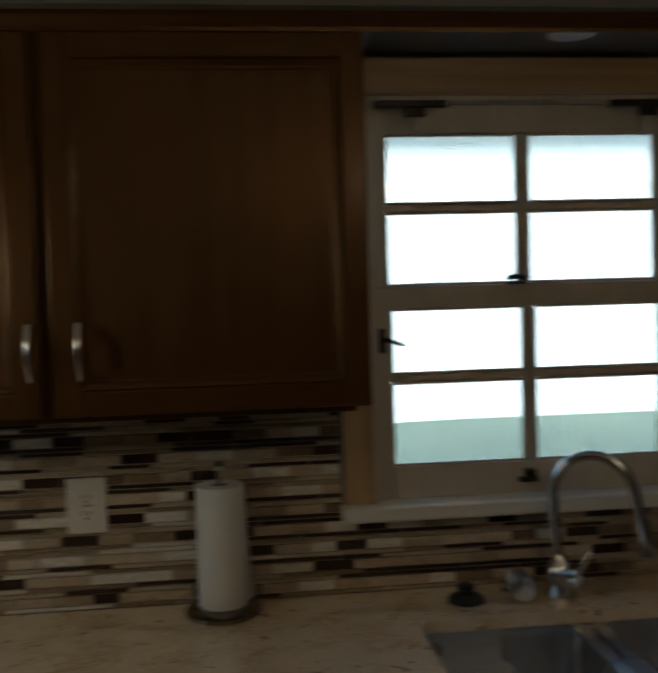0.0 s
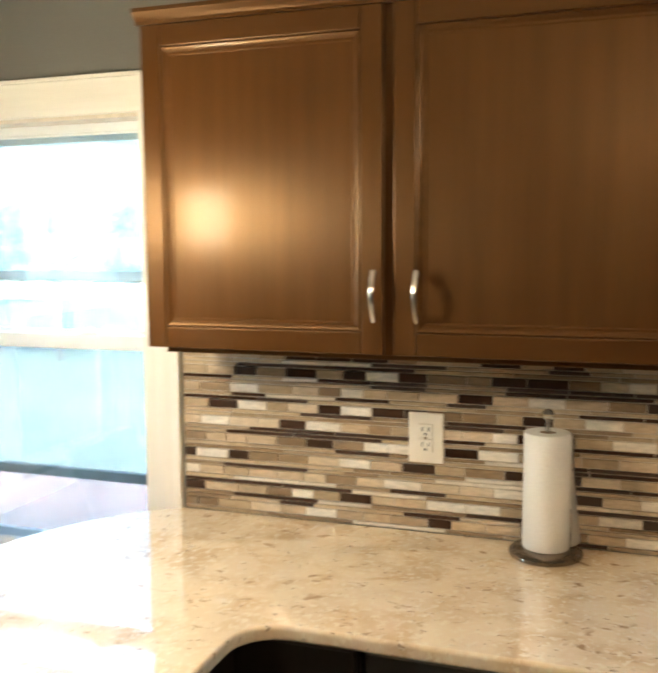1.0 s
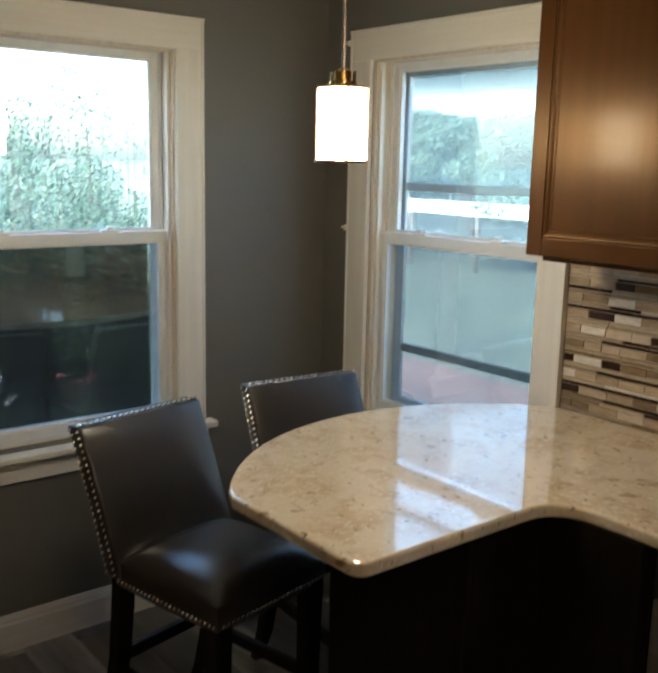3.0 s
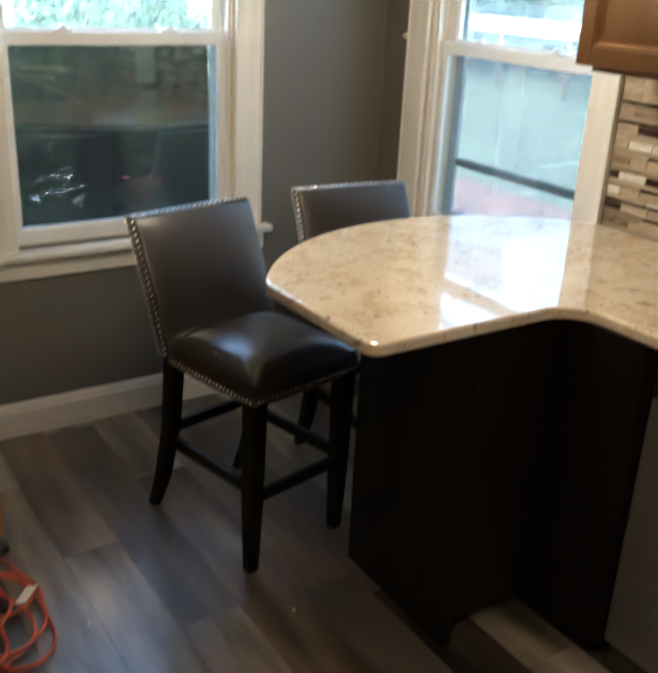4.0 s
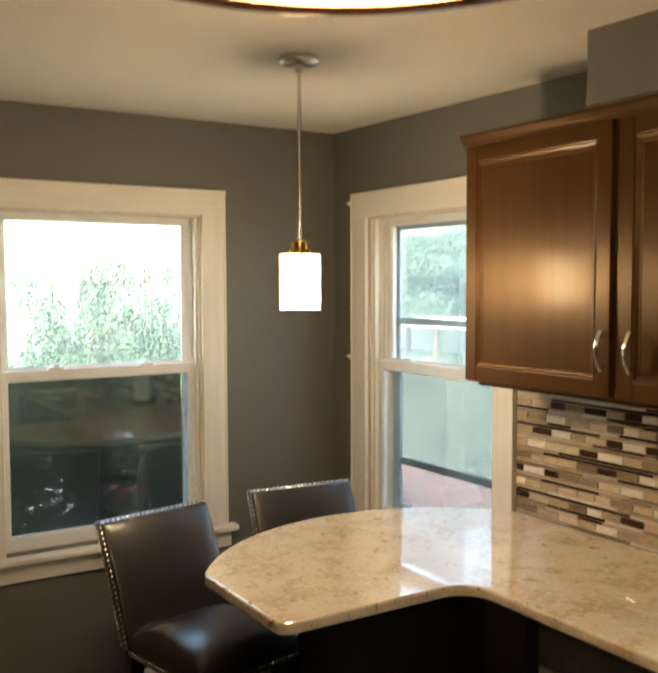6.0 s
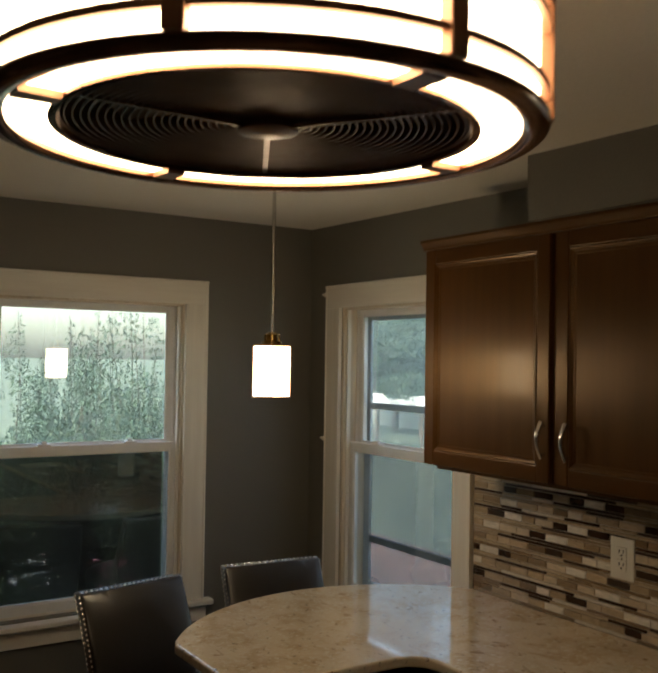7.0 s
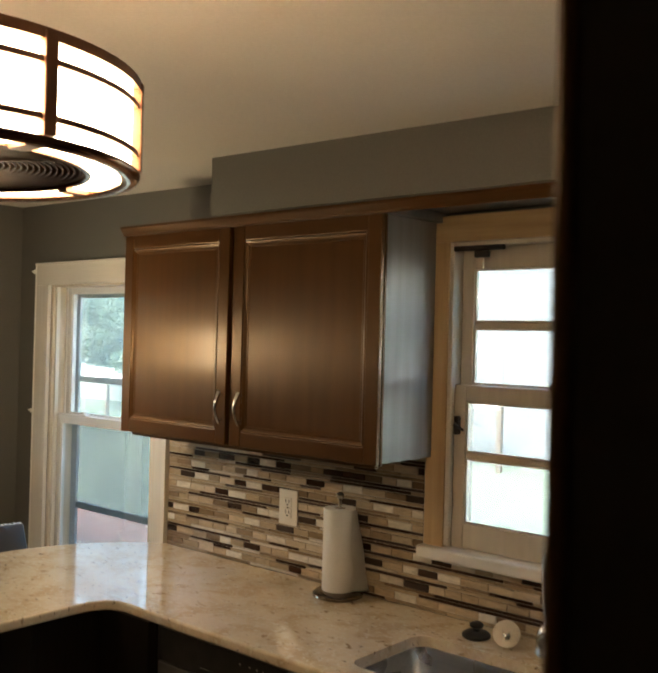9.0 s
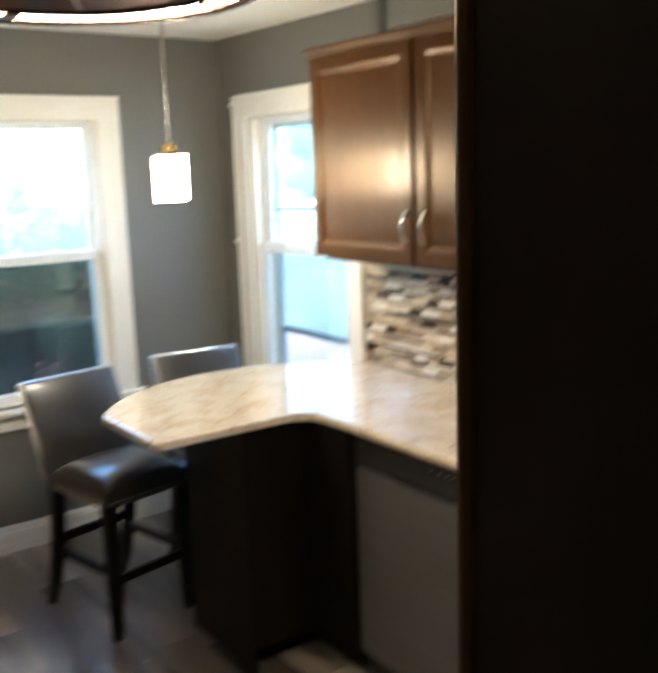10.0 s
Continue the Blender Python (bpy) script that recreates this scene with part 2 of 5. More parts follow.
for wood in (MAPLE, MAPLE_H):
    sheen = wood.node_tree.nodes.new("ShaderNodeTangent")
    sheen.direction_type, sheen.axis = "RADIAL", "Z"
    wood.node_tree.links.new(sheen.outputs[0], wood.node_tree.nodes["Principled BSDF"].inputs["Tangent"])
    wood.node_tree.nodes["Principled BSDF"].inputs["Anisotropic"].default_value = 0.65
    wood.node_tree.nodes["Principled BSDF"].inputs["Specular Tint"].default_value = (1.0, 0.64, 0.33, 1)
    wood.node_tree.nodes["Principled BSDF"].inputs["Specular IOR Level"].default_value = 0.6
for wood in (ESPRESSO, LEG_WOOD, PANTRY_WOOD):
    wood.node_tree.nodes["Principled BSDF"].inputs["Specular IOR Level"].default_value = 0.25
hide = LEATHER.node_tree.nodes["Principled BSDF"]
hide.inputs["Specular IOR Level"].default_value, hide.inputs["Coat Weight"].default_value, hide.inputs["Coat Roughness"].default_value = 0.7, 0.6, 0.28
GRANITE = granite_material()
TILE_STOPS = [(0.0, (0.034, 0.016, 0.009)), (0.14, (0.50, 0.39, 0.27)), (0.30, (0.25, 0.175, 0.105)), (0.44, (0.40, 0.31, 0.21)), (0.56, (0.70, 0.65, 0.57)),
              (0.68, (0.042, 0.019, 0.011)), (0.79, (0.19, 0.130, 0.078)), (0.89, (0.55, 0.45, 0.33))]
THIN_STOPS = [(0.0, (0.048, 0.024, 0.014)), (0.32, (0.48, 0.38, 0.26)), (0.58, (0.25, 0.175, 0.105)), (0.72, (0.66, 0.60, 0.51)), (0.82, (0.36, 0.275, 0.185))]
TILE, TILE_REST = (ramp_pieces(nm, TILE_STOPS, isl, rough=(0.08, 0.38), grain=70, bump=0.12, grain_scale=(0.5, 1, 2)) for nm, isl in (("mosaic tile", False), ("mosaic tile, joined", True)))
TILE_THIN, TILE_THIN_REST = (ramp_pieces(nm, THIN_STOPS, isl, rough=(0.08, 0.38), grain=70, bump=0.12, grain_scale=(0.5, 1, 2)) for nm, isl in (("thin mosaic tile", False), ("thin mosaic tile, joined", True)))
PLANK = ramp_pieces("weathered vinyl plank", [(0.0, (0.082, 0.067, 0.057)), (0.18, (0.155, 0.132, 0.110)), (0.34, (0.050, 0.043, 0.039)), (0.5, (0.26, 0.228, 0.188)),
                    (0.64, (0.090, 0.070, 0.057)), (0.78, (0.140, 0.104, 0.077)), (0.9, (0.31, 0.278, 0.236))], rough=(0.24, 0.36), grain=7, bump=0.12, grain_scale=(0.5, 3, 1), spread=(0.55, 1.45), blotch=0.8, blotch_scale=3.2)

PLANK.node_tree.nodes["Principled BSDF"].inputs["Specular IOR Level"].default_value = 1.0
PLANK.node_tree.nodes["Principled BSDF"].inputs["Coat Weight"].default_value = 0.6
PLANK.node_tree.nodes["Principled BSDF"].inputs["Coat Roughness"].default_value = 0.33
PLANK.node_tree.nodes["Principled BSDF"].inputs["Coat IOR"].default_value = 1.5


def glass_material(name, tint=(1, 1, 1), rough=0.0):
    """Thin window glass: clear straight through, a mirror at a glance."""
    m, t, b = nodes_of(name)
    n, k = t.nodes, t.links
    n.remove(b)
    tr, gl, mx = n.new("ShaderNodeBsdfTransparent"), n.new("ShaderNodeBsdfGlossy"), n.new("ShaderNodeMixShader")
    facing = n.new("ShaderNodeLayerWeight")
    facing.inputs["Blend"].default_value = 0.5
    steep, fr = n.new("ShaderNodeMath"), n.new("ShaderNodeMath")
    steep.operation, fr.operation = "POWER", "MULTIPLY_ADD"
    steep.inputs[1].default_value, fr.inputs[1].default_value, fr.inputs[2].default_value = 5.0, 0.88, 0.09
    k.new(facing.outputs["Facing"], steep.inputs[0]), k.new(steep.outputs[0], fr.inputs[0])
    tr.inputs[0].default_value = (*tint, 1)
    gl.inputs["Roughness"].default_value = rough
    k.new(fr.outputs[0], mx.inputs[0]), k.new(tr.outputs[0], mx.inputs[1]), k.new(gl.outputs[0], mx.inputs[2])
    k.new(mx.outputs[0], n["Material Output"].inputs[0])
    return m


GLASS = glass_material("window glass", (0.93, 0.97, 0.96))


def screen_material(name, weave, share):
    """Fine mesh: partly clear, the rest a weave that catches the light."""
    m, t, b = nodes_of(name)
    n, k = t.nodes, t.links
    tr, mx = n.new("ShaderNodeBsdfTransparent"), n.new("ShaderNodeMixShader")
    b.inputs["Base Color"].default_value = (*weave, 1)
    b.inputs["Roughness"].default_value = 0.6
    mx.inputs[0].default_value = share
    k.new(tr.outputs[0], mx.inputs[1]), k.new(b.outputs[0], mx.inputs[2]), k.new(mx.outputs[0], n["Material Output"].inputs[0])
    return m


def film_material(name, tint, share, clear=1.0):
    """A haze film, dusty pane or bright weave: partly clear, the rest scatters the daylight that falls through it."""
    m, t, b = nodes_of(name)
    n, k = t.nodes, t.links
    n.remove(b)
    tr, mx, sc = n.new("ShaderNodeBsdfTransparent"), n.new("ShaderNodeMixShader"), n.new("ShaderNodeBsdfTranslucent")
    sc.inputs[0].default_value = (*tint, 1)
    tr.inputs[0].default_value = (clear, clear, clear, 1)
    co, g, mr = n.new("ShaderNodeTexCoord"), n.new("ShaderNodeTexNoise"), n.new("ShaderNodeMapRange")
    g.inputs["Scale"].default_value, g.inputs["Detail"].default_value = 2.6, 1
    mr.inputs["To Min"].default_value, mr.inputs["To Max"].default_value = share * 0.6, share * 1.4
    k.new(co.outputs["Object"], g.inputs["Vector"]), k.new(g.outputs["Fac"], mr.inputs[0]), k.new(mr.outputs[0], mx.inputs[0])
    k.new(tr.outputs[0], mx.inputs[1]), k.new(sc.outputs[0], mx.inputs[2]), k.new(mx.outputs[0], n["Material Output"].inputs[0])
    return m


SCREEN = screen_material("black insect screen", (0.010, 0.010, 0.010), 0.72)
SCREEN_PALE = film_material("bright aluminium insect screen", (0.205, 0.228, 0.228), 0.44, 0.62)
DUSTY = film_material("dusty storm glass", (0.44, 0.52, 0.50), 0.24, 0.80)
# Added haze films that soften, pale and dim the view through window_1 and window_3.
HAZE_THIN = film_material("thin haze film", (0.50, 0.58, 0.57), 0.07, 0.88)
HAZE_OLD = film_material("dimming haze film", (0.62, 0.68, 0.68), 0.09, 0.80)
DARK_RAIL = surface("dark storm rail", (0.14, 0.175, 0.195), (0.19, 0.225, 0.245), 0.45, metal=0.2, bump=0.04)
FAN_LIGHT = glow("lit opal panel", (1.0, 0.74, 0.46), FAN_GLOW)
PENDANT_LIGHT = glow("lit opal shade", (1.0, 0.79, 0.52), PENDANT_GLOW)
CAN_LIGHT = surface("white lamp face", (0.75, 0.75, 0.75), (0.8, 0.8, 0.8), 0.4, bump=0.0)


# ---- builders ----
BASE = {}


def thing(name, at, label, category, group="", kind=""):
    ob = new(name)
    ob.empty_display_size = 0.1
    ob.location = at
    BASE[ob.name] = Vector(at)
    return tagged(ob, label, category, group, kind)


def mesh_of(bm, name, material, smooth=False):
    me = bpy.data.meshes.new(name)
    bm.normal_update()
    bm.to_mesh(me)
    bm.free()
    me.materials.append(material)
    if smooth:
        me.polygons.foreach_set("use_smooth", [True] * len(me.polygons))
        me.set_sharp_from_angle(angle=radians(40))
    return me


def part(name, bm, material, parent, label="", smooth=False):
    """One mesh object under a thing or a part; the bmesh is in world metres."""
    base = BASE.get(parent.name, Vector())
    bmesh.ops.translate(bm, verts=bm.verts, vec=-base)
    ob = new(name, mesh_of(bm, name, material, smooth))
    ob.parent = parent
    BASE[ob.name] = base
    return tagged(ob, label)


def setting(name, bm, material, label, category, smooth=False, kind="structure"):
    return tagged(new(name, mesh_of(bm, name, material, smooth)), label, category, "", kind)


def box(bm, lo, hi, bevel=0.0, segs=2):
    lo, hi = Vector([min(a, b) for a, b in zip(lo, hi)]), Vector([max(a, b) for a, b in zip(lo, hi)])
    made = bmesh.ops.create_cube(bm, size=1, matrix=Matrix.LocRotScale((lo + hi) / 2, None, hi - lo))
    if bevel:
        edges = list({e for v in made["verts"] for e in v.link_edges})
        bmesh.ops.bevel(bm, geom=edges, offset=bevel, segments=segs, affect="EDGES", profile=0.5)
    return bm


def boxes(*items, bevel=0.0):
    bm = bmesh.new()
    for lo, hi in items:
        box(bm, lo, hi, bevel)
    return bm


def lathe(bm, profile, at=(0, 0, 0), segs=32):
    """Turns (radius, height) pairs round the upright axis through at."""
    rings = []
    for r, z in profile:
        rings.append([bm.verts.new((at[0] + r * math.cos(2 * math.pi * i / segs), at[1] + r * math.sin(2 * math.pi * i / segs), at[2] + z)) for i in range(segs)])
    for a, b in zip(rings, rings[1:]):
        for i in range(segs):
            j = (i + 1) % segs
            bm.faces.new((a[i], a[j], b[j], b[i]))
    for ring, flip in ((rings[0], True), (rings[-1], False)):
        bm.faces.new(ring[::-1] if flip else ring)
    return bm


def tube(bm, points, radius, segs=10):
    """A round bar along points; radius is one number or one for each point."""
    pts = [Vector(p) for p in points]
    rad = radius if isinstance(radius, (list, tuple)) else [radius] * len(pts)
    rings, side = [], None
    for i, p in enumerate(pts):
        way = (pts[min(i + 1, len(pts) - 1)] - pts[max(i - 1, 0)]).normalized()
        if side is None:
            side = way.orthogonal().normalized()
        side = (side - way * side.dot(way)).normalized()
        up = way.cross(side)
        rings.append([bm.verts.new(p + rad[i] * (math.cos(2 * math.pi * j / segs) * side + math.sin(2 * math.pi * j / segs) * up)) for j in range(segs)])
    for a, b in zip(rings, rings[1:]):
        for j in range(segs):
            bm.faces.new((a[j], a[(j + 1) % segs], b[(j + 1) % segs], b[j]))
    bm.faces.new(rings[0][::-1]), bm.faces.new(rings[-1])
    return bm


def slab(bm, outline, z0, z1, bevel=0.0):
    """An outline of (x, y) raised from z0 to z1."""
    low = [bm.verts.new((x, y, z0)) for x, y in outline]
    high = [bm.verts.new((x, y, z1)) for x, y in outline]
    bm.faces.new(low[::-1]), bm.faces.new(high)
    n = len(outline)
    for i in range(n):
        j = (i + 1) % n
        bm.faces.new((low[i], low[j], high[j], high[i]))
    bmesh.ops.recalc_face_normals(bm, faces=bm.faces)
    if bevel:
        rim = [e for e in bm.edges if (e.verts[0].co.z == e.verts[1].co.z)]
        bmesh.ops.bevel(bm, geom=rim, offset=bevel, segments=3, affect="EDGES", profile=0.5)
    return bm


def arc(cx, cy, r, a0, a1, n):
    return [(cx + r * math.cos(radians(a0 + (a1 - a0) * i / n)), cy + r * math.sin(radians(a0 + (a1 - a0) * i / n))) for i in range(n + 1)]


def turned(bm, m):
    bmesh.ops.transform(bm, matrix=m, verts=bm.verts)
    return bm


def frame_ring(u0, u1, v0, v1, w, d0, d1, put, bevel=0.002, widths=None):
    """Four boards round an opening: put maps (across, depth, up) to the world. widths: left, right, low, high."""
    l, r, b, t = widths or (w, w, w, w)
    out = []
    for a, c in (((u0, d0, v0), (u0 + l, d1, v1)), ((u1 - r, d0, v0), (u1, d1, v1)), ((u0 + l, d0, v0), (u1 - r, d1, v0 + b)), ((u0 + l, d0, v1 - t), (u1 - r, d1, v1))):
        bm = bmesh.new()
        box(bm, put(*a), put(*c), bevel)
        out.append(bm)
    return out


# ---- the room's shell ----
def wall_with_holes(put, u0, u1, holes, v0=FLOOR - 0.1, v1=CEIL + 0.1, d0=0.0, d1=0.14):
    """A wall as boxes round its openings (u0, u1, v0, v1), in rising order of u."""
    bm = bmesh.new()
    at = u0
    for a, b, lo, hi in holes:
        box(bm, put(at, d0, v0), put(a, d1, v1))
        box(bm, put(a, d0, v0), put(b, d1, lo))
        box(bm, put(a, d0, hi), put(b, d1, v1))
        at = b
    box(bm, put(at, d0, v0), put(u1, d1, v1))
    return bm


def west(u, d, v):
    return (-d, u, v)


def north(u, d, v):
    return (u, d, v)


EAST, SOUTH = 4.75, -4.4
setting("wall_west", wall_with_holes(west, SOUTH, 0.14, [(-1.54, -0.675, 0.68, 2.04)]), WALL, "taupe grey painted wall with a double-hung window", "wall")
setting("wall_north", wall_with_holes(north, 0.0, EAST, [(0.285, 1.125, 0.68, 2.04), (2.617, 3.426, 1.12, 2.12)]), WALL, "taupe grey painted wall behind the kitchen counter", "wall")
setting("wall_east", boxes(((EAST, SOUTH, FLOOR - 0.1), (EAST + 0.14, 0.14, CEIL + 0.1))), WALL, "plain taupe grey painted wall", "wall")
setting("wall_south", boxes(((-0.14, SOUTH - 0.14, FLOOR - 0.1), (EAST + 0.14, SOUTH, CEIL + 0.1))), WALL, "plain taupe grey painted wall", "wall")
CEIL_FALL = 0.0105
ceiling_slab = boxes(((-0.14, SOUTH - 0.14, CEIL), (EAST + 0.14, 0.14, CEIL + 0.12)))
for corner in ceiling_slab.verts:
    if corner.co.z < CEIL + 0.05:
        corner.co.z -= CEIL_FALL * max(corner.co.x, 0.0)
setting("ceiling", ceiling_slab, CEILING, "white painted ceiling with faint texture", "ceiling")
floor = setting("floor", boxes(((-0.14, SOUTH - 0.14, FLOOR - 0.12), (EAST + 0.14, 0.14, FLOOR - 0.006))), UNDERLAY, "weathered grey-brown wood-look plank floor", "floor")
setting("soffit", boxes(((1.857, -0.37, 2.2165), (EAST, -0.001, CEIL + 0.01))), WALL, "taupe painted soffit box over the wall cabinets", "soffit")


def moulding(profile, put, u0, u1):
    """A board with that outline of (out, up), drawn along u."""
    bm = bmesh.new()
    ends = [[bm.verts.new(put(u, d, v)) for d, v in profile] for u in (u0, u1)]
    n = len(profile)
    for i in range(n):
        j = (i + 1) % n
        bm.faces.new((ends[0][i], ends[0][j], ends[1][j], ends[1][i]))
    bm.faces.new(ends[0][::-1]), bm.faces.new(ends[1])
    bmesh.ops.recalc_face_normals(bm, faces=bm.faces)
    return bm


BASE_PROFILE = [(0, FLOOR), (-0.016, FLOOR), (-0.016, FLOOR + 0.098), (-0.012, FLOOR + 0.106), (-0.012, FLOOR + 0.114), (-0.007, FLOOR + 0.126), (-0.004, FLOOR + 0.132), (0, FLOOR + 0.132)]
setting("baseboard", moulding(BASE_PROFILE, west, SOUTH, -0.001), TRIM_H, "white moulded baseboard along the window wall", "baseboard")
setting("baseboard", moulding(BASE_PROFILE, north, 0.017, 1.2), TRIM_H, "white moulded baseboard under the corner window", "baseboard")
CROWN = [(-0.315, 2.180), (-0.321, 2.180), (-0.323, 2.188), (-0.329, 2.196), (-0.335, 2.203), (-0.338, 2.207), (-0.338, 2.216), (-0.315, 2.216)]
setting("trim", moulding([(d, v) for d, v in CROWN], north, 2.60, EAST), MAPLE_H, "stained wood crown strip under the soffit", "trim")


# ---- windows ----
def double_hung(name, put, u0, u1, c0, c1, v0, v1, label, rails=True):
    """A double-hung window: casing, stool, apron, jambs, two sashes, and the storm frame with its screen outside."""
    top = thing(name, put((u0 + u1) / 2, 0, v0), label, "window", kind="structure")
    def board(nm, a, b, material, bevel=0.002, parent=top, lab=""):
        return part(nm, box(bmesh.new(), put(*a), put(*b), bevel), material, parent, lab)
    lo = v0 - 0.005
    for a, b in ((c0 - 0.107, c0), (c1, c1 + 0.101)):
        board("casing", (a, -0.020, lo), (b, -0.0005, v1 - 0.008), TRIM)
    board("casing", (c0 - 0.107, -0.0205, v1 - 0.008), (c1 + 0.101, -0.0005, v1 + 0.090), TRIM_H)
    board("backband", (c0 - 0.114, -0.024, lo), (c0 - 0.106, -0.0005, v1 + 0.090), TRIM)
    board("backband", (c1 + 0.100, -0.024, lo), (c1 + 0.110, -0.0005, v1 + 0.090), TRIM)
    board("backband", (c0 - 0.116, -0.026, v1 + 0.090), (c1 + 0.112, -0.0005, v1 + 0.101), TRIM_H)
    board("stool", (c0 - 0.16, -0.055, v0 - 0.030), (c1 + 0.148, 0.04, v0 - 0.005), TRIM_H, 0.006, lab="white painted window stool")
    board("apron", (c0 - 0.135, -0.018, v0 - 0.105), (c1 + 0.125, -0.0005, v0 - 0.030), TRIM_H)
    for a, b in ((u0 + 0.0005, u0 + 0.018), (u1 - 0.018, u1 - 0.0005)):
        board("jamb", (a, 0.0, v0), (b, 0.138, v1 - 0.001), JAMB, 0.001, lab="tan wooden side jamb")
    board("jamb", (u0 + 0.018, 0.0, v1 - 0.018), (u1 - 0.018, 0.138, v1 - 0.0005), JAMB, 0.001)
    board("sill", (u0 + 0.018, 0.040, v0 - 0.0), (u1 - 0.018, 0.19, v0 + 0.012), TRIM_H, 0.002)
    a, b = u0 + 0.018, u1 - 0.018
    for s0, s1 in ((a, a + 0.012), (b - 0.012, b)):
        board("stop", (s0, 0.012, v0 + 0.012), (s1, 0.034, v1 - 0.018), TRIM, 0.004)
        board("track", (s0, 0.072, v0 + 0.012), (s1, 0.078, v1 - 0.018), VINYL, 0.001)
    mid = 1.38
    for nm, d0, d1, lo, hi, widths in (("upper_sash", 0.080, 0.112, mid - 0.02, v1 - 0.018, (0.038, 0.038, 0.040, 0.026)), ("lower_sash", 0.040, 0.070, v0 + 0.012, mid + 0.018, (0.030, 0.030, 0.040, 0.038))):
        l, r, lw, hw = widths
        sash = part(nm, frame_ring(a, b, lo, hi, 0, d0, d1, put, widths=widths)[0], VINYL, top, "white vinyl sash")
        for bm in frame_ring(a, b, lo, hi, 0, d0, d1, put, widths=widths)[1:]:
            part("rail", bm, VINYL, sash)
        dm = (d0 + d1) / 2
        pane = part("pane", box(bmesh.new(), put(a + l, dm - 0.002, lo + lw), put(b - r, dm + 0.002, hi - hw)), GLASS, sash, "clear window pane")
        pane.visible_shadow = False
        for bm in frame_ring(a + l, b - r, lo + lw, hi - hw, 0.007, d0 - 0.004 + 0.008, dm - 0.003, put, 0.001):
            part("glazing_bead", bm, VINYL, sash)
        if nm == "lower_sash":
            for c in (a + (b - a) * 0.27, a + (b - a) * 0.73):
                bm = box(bmesh.new(), put(c - 0.03, 0.032, hi), put(c + 0.03, 0.066, hi + 0.010), 0.004)
                box(bm, put(c - 0.012, 0.036, hi + 0.008), put(c + 0.012, 0.058, hi + 0.020), 0.005)
                part("sash_lock", bm, VINYL, sash, "white sash lock")
    for bm in frame_ring(a, b, v0 + 0.014, v1 - 0.02, 0.046 if rails else 0.026, 0.124, 0.140, put):
        part("storm_frame", bm, STORM, top)
    if rails:
        board("storm_rail", (a + 0.046, 0.126, 1.555), (b - 0.046, 0.140, 1.585), STORM)
        board("storm_rail", (a + 0.046, 0.126, 0.925), (b - 0.046, 0.144, 0.957), DARK_RAIL, lab="dark storm window rail")
    screen = part("insect_screen", box(bmesh.new(), put(a + 0.028, 0.1485, v0 + 0.03), put(b - 0.028, 0.1495, 1.37)), SCREEN_PALE if rails else SCREEN, top, "grey insect screen over the lower half")
    screen.visible_shadow = False
    # On window_1 the film is added haze that lowers the foliage's contrast.
    storm = part("haze_pane", box(bmesh.new(), put(a + 0.028, 0.1345, 1.375), put(b - 0.028, 0.1355, v1 - 0.05)), DUSTY if rails else HAZE_THIN, top, "hazy storm pane over the upper half")
    storm.visible_shadow = False
    return top


double_hung("window_1", west, -1.54, -0.675, -1.520, -0.683, 0.68, 2.04, "white double-hung window with cream casing and a storm frame", False)
window_2 = double_hung("window_2", north, 0.285, 1.125, 0.285, 1.112, 0.68, 2.04, "white double-hung window beside the counter, half behind a cabinet")


for z in (2.098, 1.405):
    peg = box(bmesh.new(), (0.161, -0.028, z - 0.011), (0.170, -0.004, z + 0.011), 0.003)
    tube(peg, [(0.163, -0.022, z), (0.155, -0.026, z), (0.151, -0.030, z + 0.005)], [0.005, 0.005, 0.004], 8)
    part("hook", peg, TRIM, window_2, "small white painted hook")


